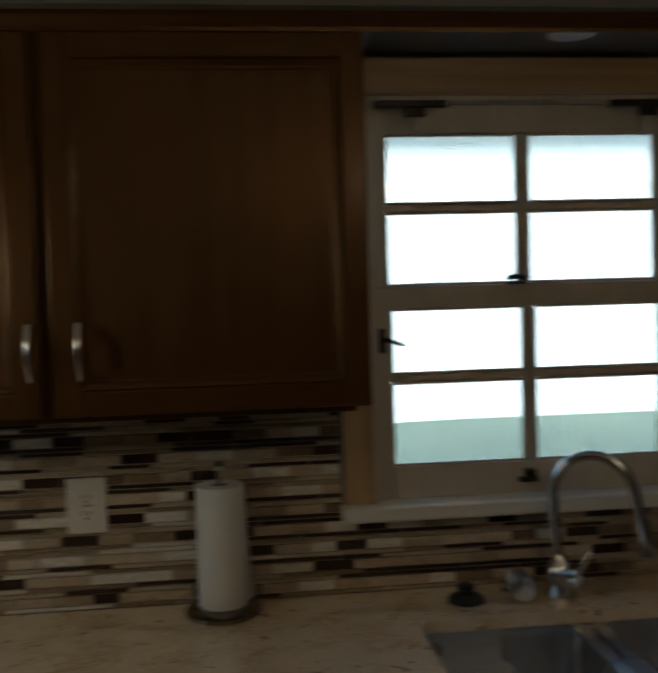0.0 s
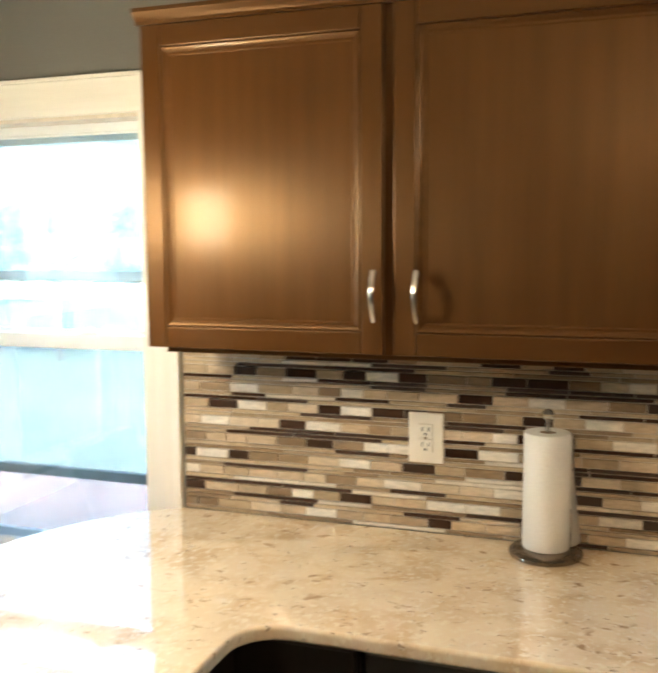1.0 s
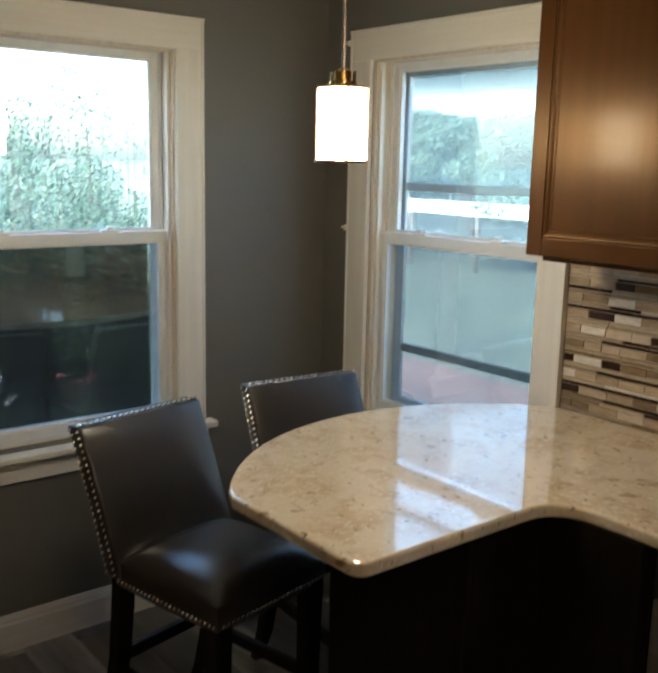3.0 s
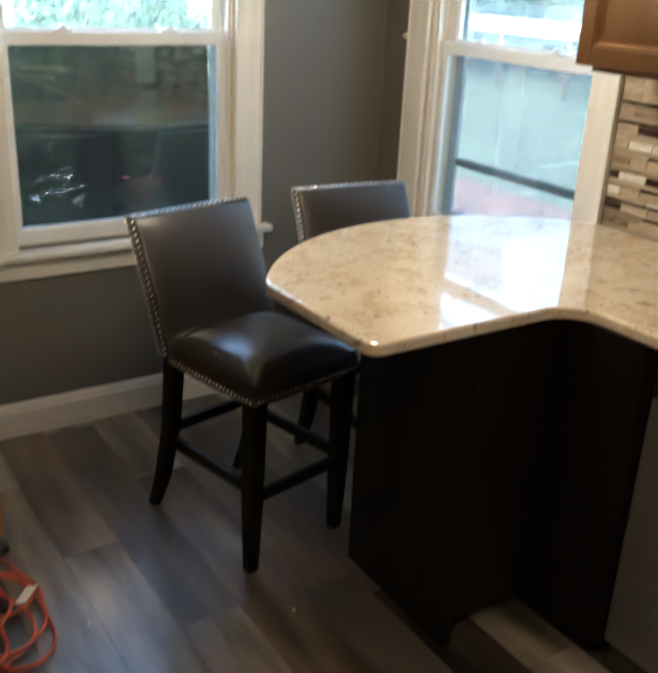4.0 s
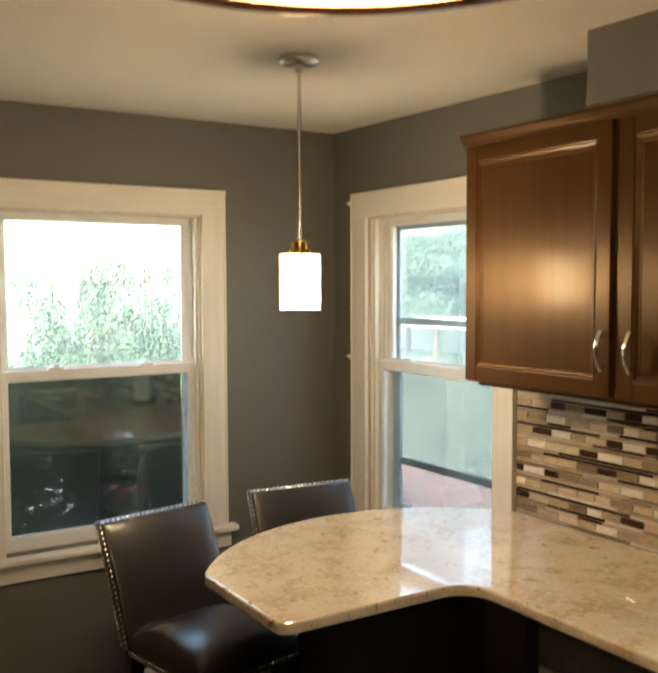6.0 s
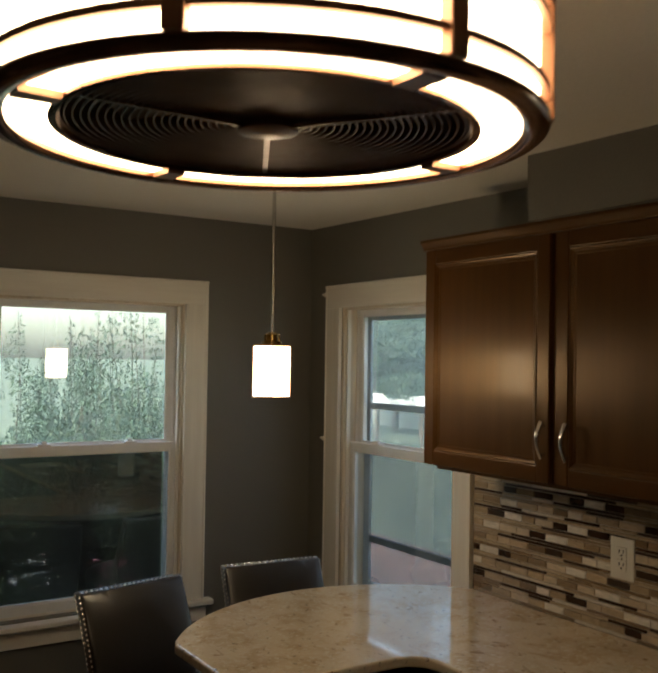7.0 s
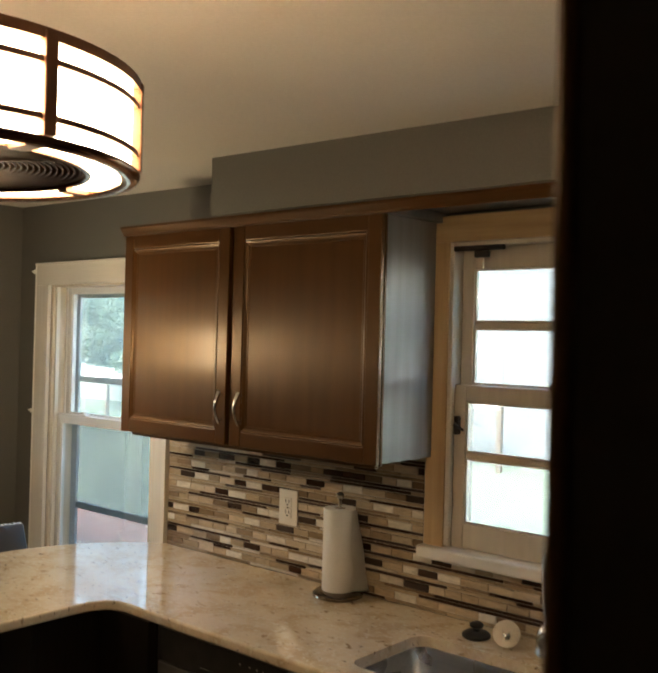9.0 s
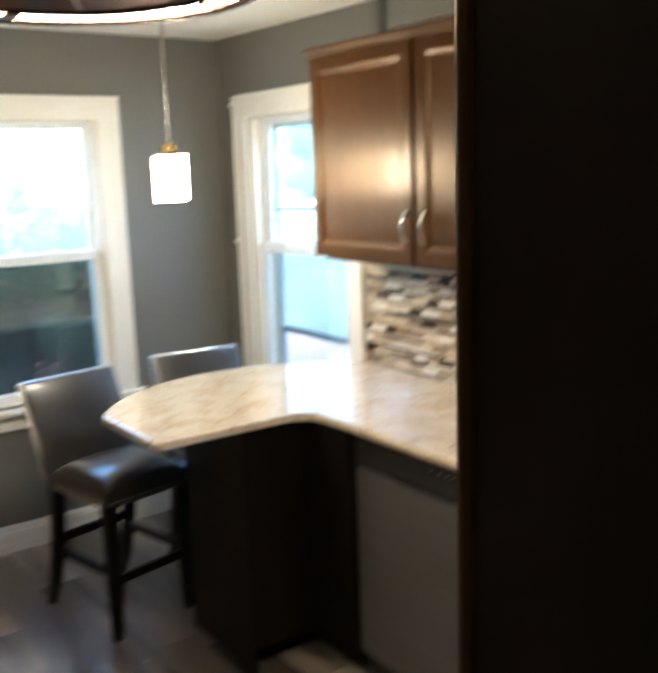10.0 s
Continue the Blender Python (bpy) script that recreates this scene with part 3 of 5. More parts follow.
def kitchen_window():
    top = thing("window_3", (3.02, 0, 1.12), "old wooden eight-pane window with pine casing over the sink", "window", kind="structure")
    def board(nm, a, b, material, bevel=0.002, parent=top, lab=""):
        return part(nm, box(bmesh.new(), a, b, bevel), material, parent, lab)
    board("casing", (2.545, -0.020, 1.135), (2.617, -0.0005, 2.12), PINE)
    board("casing", (3.426, -0.020, 1.135), (3.498, -0.0005, 2.12), PINE)
    board("casing", (2.545, -0.021, 2.12), (3.498, -0.0005, 2.205), PINE_H)
    board("stop", (2.600, -0.012, 1.14), (2.632, 0.010, 2.118), SASH_OLD, 0.004)
    board("stop", (3.411, -0.012, 1.14), (3.443, 0.010, 2.118), SASH_OLD, 0.004)
    board("sill", (2.535, -0.052, 1.095), (3.508, 0.12, 1.1345), TRIM_H, 0.007, lab="worn white window sill")
    for a, b in (((2.6175, 0.0, 1.135), (2.628, 0.138, 2.119)), ((3.415, 0.0, 1.135), (3.4255, 0.138, 2.119)), ((2.628, 0.0, 2.108), (3.415, 0.138, 2.1195))):
        board("jamb", a, b, SASH_OLD, 0.001)
    gx = ((2.672, 3.008), (3.036, 3.371))
    for nm, d, lo, hi, zs in (("lower_sash", 0.030, 1.136, 1.660, (1.216, 1.424, 1.444, 1.606)), ("upper_sash", 0.064, 1.612, 2.107, (1.662, 1.844, 1.864, 2.036))):
        sash = part(nm, box(bmesh.new(), (2.629, d - 0.016, lo), (gx[0][0], d + 0.016, hi), 0.003), SASH_OLD, top, "aged cream painted wooden sash")
        for a, b in (((gx[1][1], d - 0.016, lo), (3.414, d + 0.016, hi)), ((gx[0][0], d - 0.016, lo), (gx[1][1], d + 0.016, zs[0])), ((gx[0][0], d - 0.016, zs[3]), (gx[1][1], d + 0.016, hi))):
            board("rail", a, b, SASH_OLD, 0.003, sash)
        board("muntin", (gx[0][1], d - 0.012, zs[0]), (gx[1][0], d + 0.012, zs[3]), SASH_OLD, 0.006, sash)
        for x0, x1 in gx:
            board("muntin", (x0, d - 0.012, zs[1]), (x1, d + 0.012, zs[2]), SASH_OLD, 0.006, sash)
            for z0, z1 in ((zs[0], zs[1]), (zs[2], zs[3])):
                pane = board("pane", (x0, d - 0.0015, z0), (x1, d + 0.0015, z1), GLASS, 0, sash, "clear window pane")
                pane.visible_shadow = False
                for bm in frame_ring(x0, x1, z0, z1, 0.006, d - 0.011, d - 0.003, north, 0.002):
                    part("putty_bead", bm, SASH_OLD, sash)
    for x in (2.637, 3.225):
        hinge = part("hinge", box(bmesh.new(), (x, -0.026, 2.088), (x + 0.178, -0.006, 2.104), 0.003), DARK_METAL, top, "dark metal window bracket")
        board("hinge_arm", (x + 0.075, -0.024, 2.066), (x + 0.125, -0.008, 2.088), DARK_METAL, 0.003, hinge)
        board("hinge_pin", (x + 0.092, -0.020, 2.03), (x + 0.106, -0.010, 2.066), SASH_OLD, 0.003, hinge)
    # Added pane of haze: greys and softens the bright view over the sink.
    storm = board("haze_pane", (2.629, 0.118, 1.14), (3.414, 0.119, 2.107), HAZE_OLD, 0, lab="added haze pane dimming the view")
    storm.visible_shadow = False
    bm = box(bmesh.new(), (2.97, -0.004, 1.660), (3.015, 0.028, 1.668), 0.002)
    tube(bm, [(2.965, 0.012, 1.675), (2.99, 0.008, 1.680), (3.018, 0.004, 1.672)], 0.006, 8)
    part("sash_lock", bm, DARK_METAL, top, "dark sash lock")
    bm = box(bmesh.new(), (2.640, -0.006, 1.50), (2.656, 0.014, 1.56), 0.003)
    tube(bm, [(2.648, -0.008, 1.535), (2.660, -0.030, 1.532), (2.695, -0.036, 1.520)], [0.006, 0.006, 0.004], 8)
    part("latch", bm, DARK_METAL, top, "dark metal latch handle")
    bm = box(bmesh.new(), (2.985, -0.004, 1.165), (3.035, 0.014, 1.178), 0.002)
    box(bm, (2.998, -0.022, 1.178), (3.022, 0.006, 1.20), 0.003)
    part("sash_lift", bm, DARK_METAL, top, "small metal sash lift")


kitchen_window()


# ---- the counter ----
outline = arc(1.651, -0.612, 0.746, 125.2, 236.5, 30) + [(1.258, -1.242), (1.278, -1.250)]
outline += [(1.668, -1.250)] + arc(1.680, -1.212, 0.037, -80, -5, 5) + [(1.717, -0.745)] + arc(1.807, -0.745, 0.09, 180, 90, 8)[1:] + [(3.62, -0.655), (3.62, -0.002)]
bm = slab(bmesh.new(), outline, TOP - 0.032, TOP, 0.008)
SINK = (2.674, 3.45, -0.56, -0.215)
worktop = setting("worktop", bm, GRANITE, "polished cream granite worktop with brown flecks and a rounded bar end", "worktop", kind="")
cutter_bm = bmesh.new()
r = 0.045
x0, x1, y0, y1 = SINK
hole = arc(x1 - r, y1 - r, r, 0, 90, 6) + arc(x0 + r, y1 - r, r, 90, 180, 6) + arc(x0 + r, y0 + r, r, 180, 270, 6) + arc(x1 - r, y0 + r, r, 270, 360, 6)
slab(cutter_bm, hole, TOP - 0.1, TOP + 0.1)
cutter = new("cutter", mesh_of(cutter_bm, "cutter", GRANITE))
mod = worktop.modifiers.new("sink opening", "BOOLEAN")
mod.operation, mod.object, mod.solver = "DIFFERENCE", cutter, "EXACT"
dg = bpy.context.evaluated_depsgraph_get()
cut = bpy.data.meshes.new_from_object(worktop.evaluated_get(dg))
worktop.modifiers.clear()
worktop.data = cut
bpy.data.objects.remove(cutter)


def bowl(x0, x1, y0, y1, depth, r=0.045):
    bm = bmesh.new()
    def loop(inset, z, rr):
        a, b, c, d = x0 + inset, x1 - inset, y0 + inset, y1 - inset
        pts = arc(b - rr, d - rr, rr, 0, 90, 6) + arc(a + rr, d - rr, rr, 90, 180, 6) + arc(a + rr, c + rr, rr, 180, 270, 6) + arc(b - rr, c + rr, rr, 270, 360, 6)
        return [bm.verts.new((x, y, z)) for x, y in pts]
    zt = TOP - 0.0325
    rings = [loop(-0.02, zt - 0.003, r + 0.02), loop(-0.02, zt, r + 0.02), loop(0.0, zt, r), loop(0.004, zt - 0.02, r), loop(0.012, zt - depth + 0.03, r), loop(0.022, zt - depth + 0.008, r), loop(0.045, zt - depth, r)]
    for a, b in zip(rings, rings[1:]):
        n = len(a)
        for i in range(n):
            bm.faces.new((a[i], a[(i + 1) % n], b[(i + 1) % n], b[i]))
    bm.faces.new(rings[-1])
    bmesh.ops.recalc_face_normals(bm, faces=bm.faces)
    return bm


sink = thing("kitchen_sink", (3.07, -0.39, TOP - 0.03), "stainless steel double-bowl sink set under the granite", "sink")
part("bowl", bowl(x0 + 0.001, 3.05, y0 + 0.001, y1 - 0.001, 0.2), STEEL, sink, smooth=True)
part("bowl", bowl(3.085, x1 - 0.001, y0 + 0.001, y1 - 0.001, 0.2), STEEL, sink, smooth=True)
part("divider", boxes(((3.03, y0 + 0.01, TOP - 0.045), (3.105, y1 - 0.01, TOP - 0.0335)), bevel=0.004), STEEL, sink)
for cx in (2.87, 3.27):
    part("drain", lathe(bmesh.new(), [(0.045, 0.001), (0.045, 0.004), (0.038, 0.005), (0.02, 0.002)], (cx, -0.39, TOP - 0.2325)), CHROME, sink, "chrome drain", True)

faucet = thing("faucet", (3.043, -0.115, TOP), "brushed nickel gooseneck faucet with a side lever", "faucet")
part("base", lathe(bmesh.new(), [(0.034, 0.0), (0.037, 0.004), (0.036, 0.014), (0.035, 0.030), (0.034, 0.058), (0.028, 0.076), (0.018, 0.088), (0.0135, 0.10)], (3.043, -0.115, TOP), 28), CHROME, faucet, smooth=True)
neck = [(3.043, -0.115, TOP + 0.08), (3.030, -0.112, TOP + 0.18), (3.030, -0.114, TOP + 0.25)]
for i in range(1, 13):
    a = radians(180 - 14.2 * i)
    u = 0.092 + 0.092 * math.cos(a)
    neck.append((3.030 + u * 0.86, -0.114 - u * 0.5, TOP + 0.25 + 0.092 * math.sin(a)))
neck.append((3.206, -0.216, TOP + 0.17))
part("spout", tube(bmesh.new(), neck, 0.0125, 14), CHROME, faucet, smooth=True)
part("spray_head", tube(bmesh.new(), [(3.204, -0.215, TOP + 0.20), (3.207, -0.217, TOP + 0.165), (3.211, -0.219, TOP + 0.12), (3.212, -0.220, TOP + 0.112)], [0.014, 0.018, 0.019, 0.014], 14), CHROME, faucet, smooth=True)
lever = part("lever", tube(bmesh.new(), [(3.043, -0.135, TOP + 0.05), (3.055, -0.165, TOP + 0.052), (3.062, -0.178, TOP + 0.053)], [0.022, 0.023, 0.018], 16), CHROME, faucet, smooth=True)
part("lever_arm", tube(bmesh.new(), [(3.06, -0.165, TOP + 0.062), (3.085, -0.170, TOP + 0.09), (3.098, -0.172, TOP + 0.118)], [0.007, 0.006, 0.005], 10), CHROME, lever, smooth=True)

stopper = thing("sink_stopper", (2.812, -0.120, TOP), "black rubber sink stopper resting on the worktop", "stopper")
part("disc", lathe(bmesh.new(), [(0.038, 0.0), (0.043, 0.003), (0.043, 0.010), (0.036, 0.016), (0.020, 0.019)], (2.812, -0.120, TOP), 28), BLACK_RUBBER, stopper, smooth=True)
part("grip", lathe(bmesh.new(), [(0.010, 0.018), (0.010, 0.026), (0.020, 0.032), (0.021, 0.040), (0.014, 0.045)], (2.812, -0.120, TOP), 20), BLACK_RUBBER, stopper, smooth=True)
strainer = thing("sink_strainer", (2.925, -0.140, TOP), "shiny metal sink strainer basket lying on the worktop", "strainer")
part("basket", turned(lathe(bmesh.new(), [(0.018, -0.02), (0.028, -0.018), (0.033, 0.016), (0.040, 0.018), (0.040, 0.021), (0.030, 0.021)], (0, 0, 0), 24), pose(2.925, -0.140, TOP + 0.034, 55, 10, 20)), CHROME, strainer, smooth=True)
part("post", turned(lathe(bmesh.new(), [(0.006, 0.018), (0.006, 0.04), (0.011, 0.044), (0.010, 0.052)], (0, 0, 0), 14), pose(2.925, -0.140, TOP + 0.034, 55, 10, 20)), CHROME, strainer, smooth=True)

# ---- paper towel ----
tx, ty = 2.243, -0.088
holder = thing("paper_towel_holder", (tx, ty, TOP), "brushed metal paper towel stand on the worktop", "towel holder")
part("foot", lathe(bmesh.new(), [(0.080, 0.0), (0.087, 0.004), (0.087, 0.012), (0.078, 0.020), (0.03, 0.022)], (tx, ty, TOP), 40), BRONZE_LIGHT, holder, smooth=True)
part("rod", lathe(bmesh.new(), [(0.006, 0.02), (0.006, 0.335)], (tx, ty, TOP), 14), STEEL, holder, smooth=True)
part("finial", lathe(bmesh.new(), [(0.006, 0.332), (0.013, 0.338), (0.015, 0.347), (0.010, 0.355), (0.003, 0.358)], (tx, ty, TOP), 18), STEEL, holder, smooth=True)
roll = thing("paper_towel_roll", (tx, ty, TOP + 0.0225), "white paper towel roll with a loose hanging sheet", "paper towel")
bm = bmesh.new()
prof = [(0.020, 0.0), (0.054, 0.0), (0.056, 0.003), (0.056, 0.277), (0.054, 0.280), (0.020, 0.280)]
rings = [[bm.verts.new((tx + rr * math.cos(2 * math.pi * i / 40), ty + rr * math.sin(2 * math.pi * i / 40), TOP + 0.0225 + z)) for i in range(40)] for rr, z in prof]
for a, b in zip(rings, rings[1:] + rings[:1]):
    for i in range(40):
        bm.faces.new((a[i], a[(i + 1) % 40], b[(i + 1) % 40], b[i]))
part("roll", bm, PAPER, roll, smooth=True)
part("core", lathe(bmesh.new(), [(0.0195, 0.001), (0.0195, 0.279), (0.012, 0.279)], (tx, ty, TOP + 0.0225), 24), surface("cardboard core", (0.20, 0.12, 0.06), (0.28, 0.18, 0.10), 0.8), roll, "brown cardboard core")
bm = bmesh.new()
grid = []
for i in range(9):
    row = []
    for j in range(13):
        z = j / 12
        u = i / 8
        ang = radians(2 + 42 * u)
        rr = 0.0575 + 0.046 * u ** 1.6 * (1.08 - z) + 0.002 * math.sin(9 * z + 3 * u)
        row.append(bm.verts.new((tx + rr * math.cos(ang), ty + rr * math.sin(ang) * 1.0, TOP + 0.026 + 0.272 * z - 0.006 * u)))
    grid.append(row)
for i in range(8):
    for j in range(12):
        bm.faces.new((grid[i][j], grid[i + 1][j], grid[i + 1][j + 1], grid[i][j + 1]))
bmesh.ops.solidify(bm, geom=bm.faces[:], thickness=0.0008)
part("loose_sheet", bm, PAPER, roll, smooth=True)

# ---- outlet ----
outlet = thing("wall_outlet", (1.930, -0.008, 1.166), "ivory duplex wall outlet set in the mosaic tiles", "outlet")
part("plate", boxes(((1.884, -0.0145, 1.100), (1.976, -0.008, 1.232)), bevel=0.003), PLASTIC_W, outlet)
for z in (1.186, 1.146):
    sock = part("socket", boxes(((1.911, -0.0175, z - 0.017), (1.949, -0.0140, z + 0.017)), bevel=0.0016), PLASTIC_W, outlet)
    for x in (1.922, 1.938):
        part("slot", boxes(((x - 0.0016, -0.0183, z - 0.002), (x + 0.0016, -0.0172, z + 0.009))), SLOT, sock)
    part("slot", boxes(((1.927, -0.0183, z - 0.012), (1.933, -0.0172, z - 0.006))), SLOT, sock)
part("screw", lathe(bmesh.new(), [(0.003, -0.001), (0.003, 0.001)], (0, 0, 0), 10) and turned(lathe(bmesh.new(), [(0.003, -0.001), (0.003, 0.001)], (0, 0, 0), 10), pose(1.930, -0.0150, 1.166, 90, 0, 0)), CHROME, outlet)


# ---- cabinets ----
def cabinet_door(parent, x0, x1, z0, z1, y, material, material_h, stile=0.051, label=""):
    """A framed door facing the room (towards -y) with a raised inner edge and a flat panel; its front is at y."""
    door = part("door", box(bmesh.new(), (x0, y, z0), (x0 + stile, y + 0.019, z1), 0.003), material, parent, label)
    part("stile", box(bmesh.new(), (x1 - stile, y, z0), (x1, y + 0.019, z1), 0.003), material, door)
    for a, b in ((z0, z0 + stile), (z1 - stile, z1)):
        part("rail", box(bmesh.new(), (x0 + stile, y + 0.0005, a), (x1 - stile, y + 0.0185, b), 0.003), material_h, door)
    a, b, c, d = x0 + stile, x1 - stile, z0 + stile, z1 - stile
    bm = bmesh.new()
    steps = [(0.0, 0.004), (0.004, 0.0005), (0.010, 0.003), (0.015, 0.0075), (0.020, 0.0075), (0.024, 0.010)]
    rings = [[bm.verts.new((px, y + dep, pz)) for px, pz in ((a + i, c + i), (b - i, c + i), (b - i, d - i), (a + i, d - i))] for i, dep in steps]
    for p, q in zip(rings, rings[1:]):
        for i in range(4):
            bm.faces.new((p[i], p[(i + 1) % 4], q[(i + 1) % 4], q[i]))
    bmesh.ops.recalc_face_normals(bm, faces=bm.faces)
    part("bead", bm, material_h, door)
    part("panel", boxes(((a + 0.02, y + 0.0095, c + 0.02), (b - 0.02, y + 0.014, d - 0.02))), material, door)
    return door


def pull(door, x, z0, z1, y):
    """A bowed bar pull, wide at the top and tapering down."""
    pts, rad = [], []
    for i in range(11):
        s = i / 10
        pts.append((x, y - 0.008 - 0.026 * math.sin(math.pi * (0.08 + 0.84 * s)), z1 - (z1 - z0) * s))
        rad.append(0.0085 - 0.0040 * s)
    bm = tube(bmesh.new(), pts, rad, 12)
    tube(bm, [(x, y + 0.001, z1 - 0.012), (x, y - 0.016, z1 - 0.010)], 0.005, 10)
    tube(bm, [(x, y + 0.001, z0 + 0.012), (x, y - 0.016, z0 + 0.010)], 0.005, 10)
    part("handle", bm, CHROME, door, "brushed nickel bow handle", True)


cab = thing("wall_cabinet", (1.94, -0.15, 1.425), "stained maple double-door wall cabinet with bow handles", "cabinet")
part("body", boxes(((1.308, -0.290, 1.421), (2.566, -0.002, 2.182))), CAB_SIDE, cab, "brown veneered cabinet box")
for a, b in ((1.304, 1.334), (1.897, 1.928), (2.541, 2.571)):
    part("face_stile", boxes(((a, -0.2995, 1.415), (b, -0.290, 2.182)), bevel=0.001), MAPLE, cab)
for a, b in ((1.415, 1.440), (2.155, 2.182)):
    part("face_rail", boxes(((1.334, -0.2990, a), (2.541, -0.290, b)), bevel=0.001), MAPLE_H, cab)
d1 = cabinet_door(cab, 1.306, 1.902, 1.417, 2.180, -0.319, MAPLE, MAPLE_H, label="stained maple framed door")
d2 = cabinet_door(cab, 1.926, 2.569, 1.417, 2.180, -0.319, MAPLE, MAPLE_H, label="stained maple framed door")
pull(d1, 1.885, 1.494, 1.604, -0.319)
pull(d2, 1.982, 1.494, 1.604, -0.319)
part("crown", moulding(CROWN, north, 1.296, 2.599), MAPLE_H, cab, "stained maple crown moulding")
part("crown", boxes(((1.298, -0.318, 2.183), (1.3085, -0.002, 2.2155)), bevel=0.004), MAPLE, cab)
part("crown_top", boxes(((1.309, -0.3145, 2.183), (2.59, -0.002, 2.2155))), CAB_SIDE, cab)
part("light_rail", boxes(((1.34, -0.288, 1.402), (2.54, -0.262, 1.4205)), bevel=0.002), MAPLE_H, cab)

downlight = thing("recessed_light", (3.06, -0.19, 2.2215), "round recessed downlight in the soffit, switched off", "downlight")
part("trim_ring", lathe(bmesh.new(), [(0.05, -0.001), (0.078, -0.004), (0.078, -0.0005)], (3.06, -0.19, 2.222), 32), DARK_METAL, downlight, smooth=True)
part("lens", lathe(bmesh.new(), [(0.052, -0.012), (0.052, -0.003)], (3.06, -0.19, 2.222), 32), CAN_LIGHT, downlight, smooth=True)

# base cabinets
pen = thing("peninsula_cabinet", (1.46, -0.46, FLOOR), "dark espresso peninsula base cabinet under the bar end", "cabinet")
part("body", boxes(((1.262, -0.900, FLOOR + 0.09), (1.670, -0.660, TOP - 0.0325)), ((1.262, -0.660, FLOOR + 0.09), (1.94, -0.03, TOP - 0.0325))), ESPRESSO, pen)
part("toe_kick", boxes(((1.30, -0.86, FLOOR), (1.61, -0.02, FLOOR + 0.09))), ESPRESSO, pen)
part("end_panel", boxes(((1.228, -0.920, FLOOR), (1.690, -0.900, TOP - 0.0325)), bevel=0.002), ESPRESSO, pen)
part("back_panel", boxes(((1.228, -0.8995, FLOOR), (1.262, -0.03, TOP - 0.0325)), bevel=0.002), ESPRESSO, pen)
part("side_panel", boxes(((1.670, -0.8995, FLOOR + 0.09), (1.690, -0.665, TOP - 0.0325)), bevel=0.002), ESPRESSO, pen)
part("filler", boxes(((1.6905, -0.635, FLOOR + 0.09), (1.948, -0.615, TOP - 0.0325)), bevel=0.002), ESPRESSO, pen)
dw = thing("dishwasher", (2.27, -0.32, FLOOR), "slate steel dishwasher with a dark control strip and pocket handle", "dishwasher")
part("tub", boxes(((1.958, -0.600, FLOOR + 0.02), (2.578, -0.04, TOP - 0.034))), SLOT, dw)
part("door", boxes(((1.956, -0.632, FLOOR + 0.11), (2.580, -0.601, 0.762)), bevel=0.004), DW_FRONT, dw, "slate steel door")
panel = part("control_panel", boxes(((1.956, -0.634, 0.766), (2.580, -0.601, 0.872)), bevel=0.004), DW_BLACK, dw, "dark control strip")
part("pocket_handle", boxes(((2.160, -0.6385, 0.768), (2.430, -0.6345, 0.792)), bevel=0.0015), BLACK_RUBBER, panel)
part("trim_strip", boxes(((1.956, -0.640, 0.8725), (2.580, -0.601, 0.8795)), bevel=0.002), STEEL, dw, "bright steel edge strip")
for x in (2.33, 2.37, 2.40, 2.425):
    part("indicator", boxes(((x, -0.6352, 0.842), (x + 0.006, -0.6338, 0.846))), PLASTIC_W, panel)
part("kick_plate", boxes(((1.958, -0.57, FLOOR), (2.578, -0.55, FLOOR + 0.10))), SLOT, dw)
sb = thing("sink_cabinet", (3.1, -0.32, FLOOR), "dark espresso base cabinet under the sink", "cabinet")
part("body", boxes(((2.600, -0.600, FLOOR + 0.09), (3.60, -0.580, TOP - 0.0325)), ((2.600, -0.58, FLOOR + 0.09), (2.62, -0.02, TOP - 0.0325)), ((3.58, -0.58, FLOOR + 0.09), (3.60, -0.02, TOP - 0.0325)), ((2.62, -0.58, FLOOR + 0.09), (3.58, -0.02, FLOOR + 0.11))), ESPRESSO, sb)
part("toe_kick", boxes(((2.60, -0.54, FLOOR), (3.60, -0.52, FLOOR + 0.09))), ESPRESSO, sb)
part("false_front", boxes(((2.612, -0.620, 0.745), (3.588, -0.601, 0.872)), bevel=0.003), ESPRESSO, sb)
for a, b in ((2.612, 3.096), (3.104, 3.588)):
    cabinet_door(sb, a, b, FLOOR + 0.11, 0.735, -0.620, ESPRESSO, ESPRESSO)

pantry = thing("pantry_cabinet", (4.38, -1.9, FLOOR), "tall dark walnut pantry cabinet with a rounded edge", "cabinet")
part("side_panel", boxes(((4.066, -2.1735, FLOOR), (4.74, -2.1535, 2.40)), bevel=0.001), PANTRY_WOOD, pantry)
part("body", boxes(((4.0815, -2.153, FLOOR), (4.74, -1.62, 2.399))), PANTRY_WOOD, pantry)
part("edge_strip", boxes(((4.058, -2.176, FLOOR + 0.01), (4.0655, -2.153, 2.399)), bevel=0.003), MAPLE, pantry, "lighter stained edge strip")
part("door", boxes(((4.062, -2.149, FLOOR + 0.1), (4.081, -1.63, 2.38)), bevel=0.004), PANTRY_WOOD, pantry)


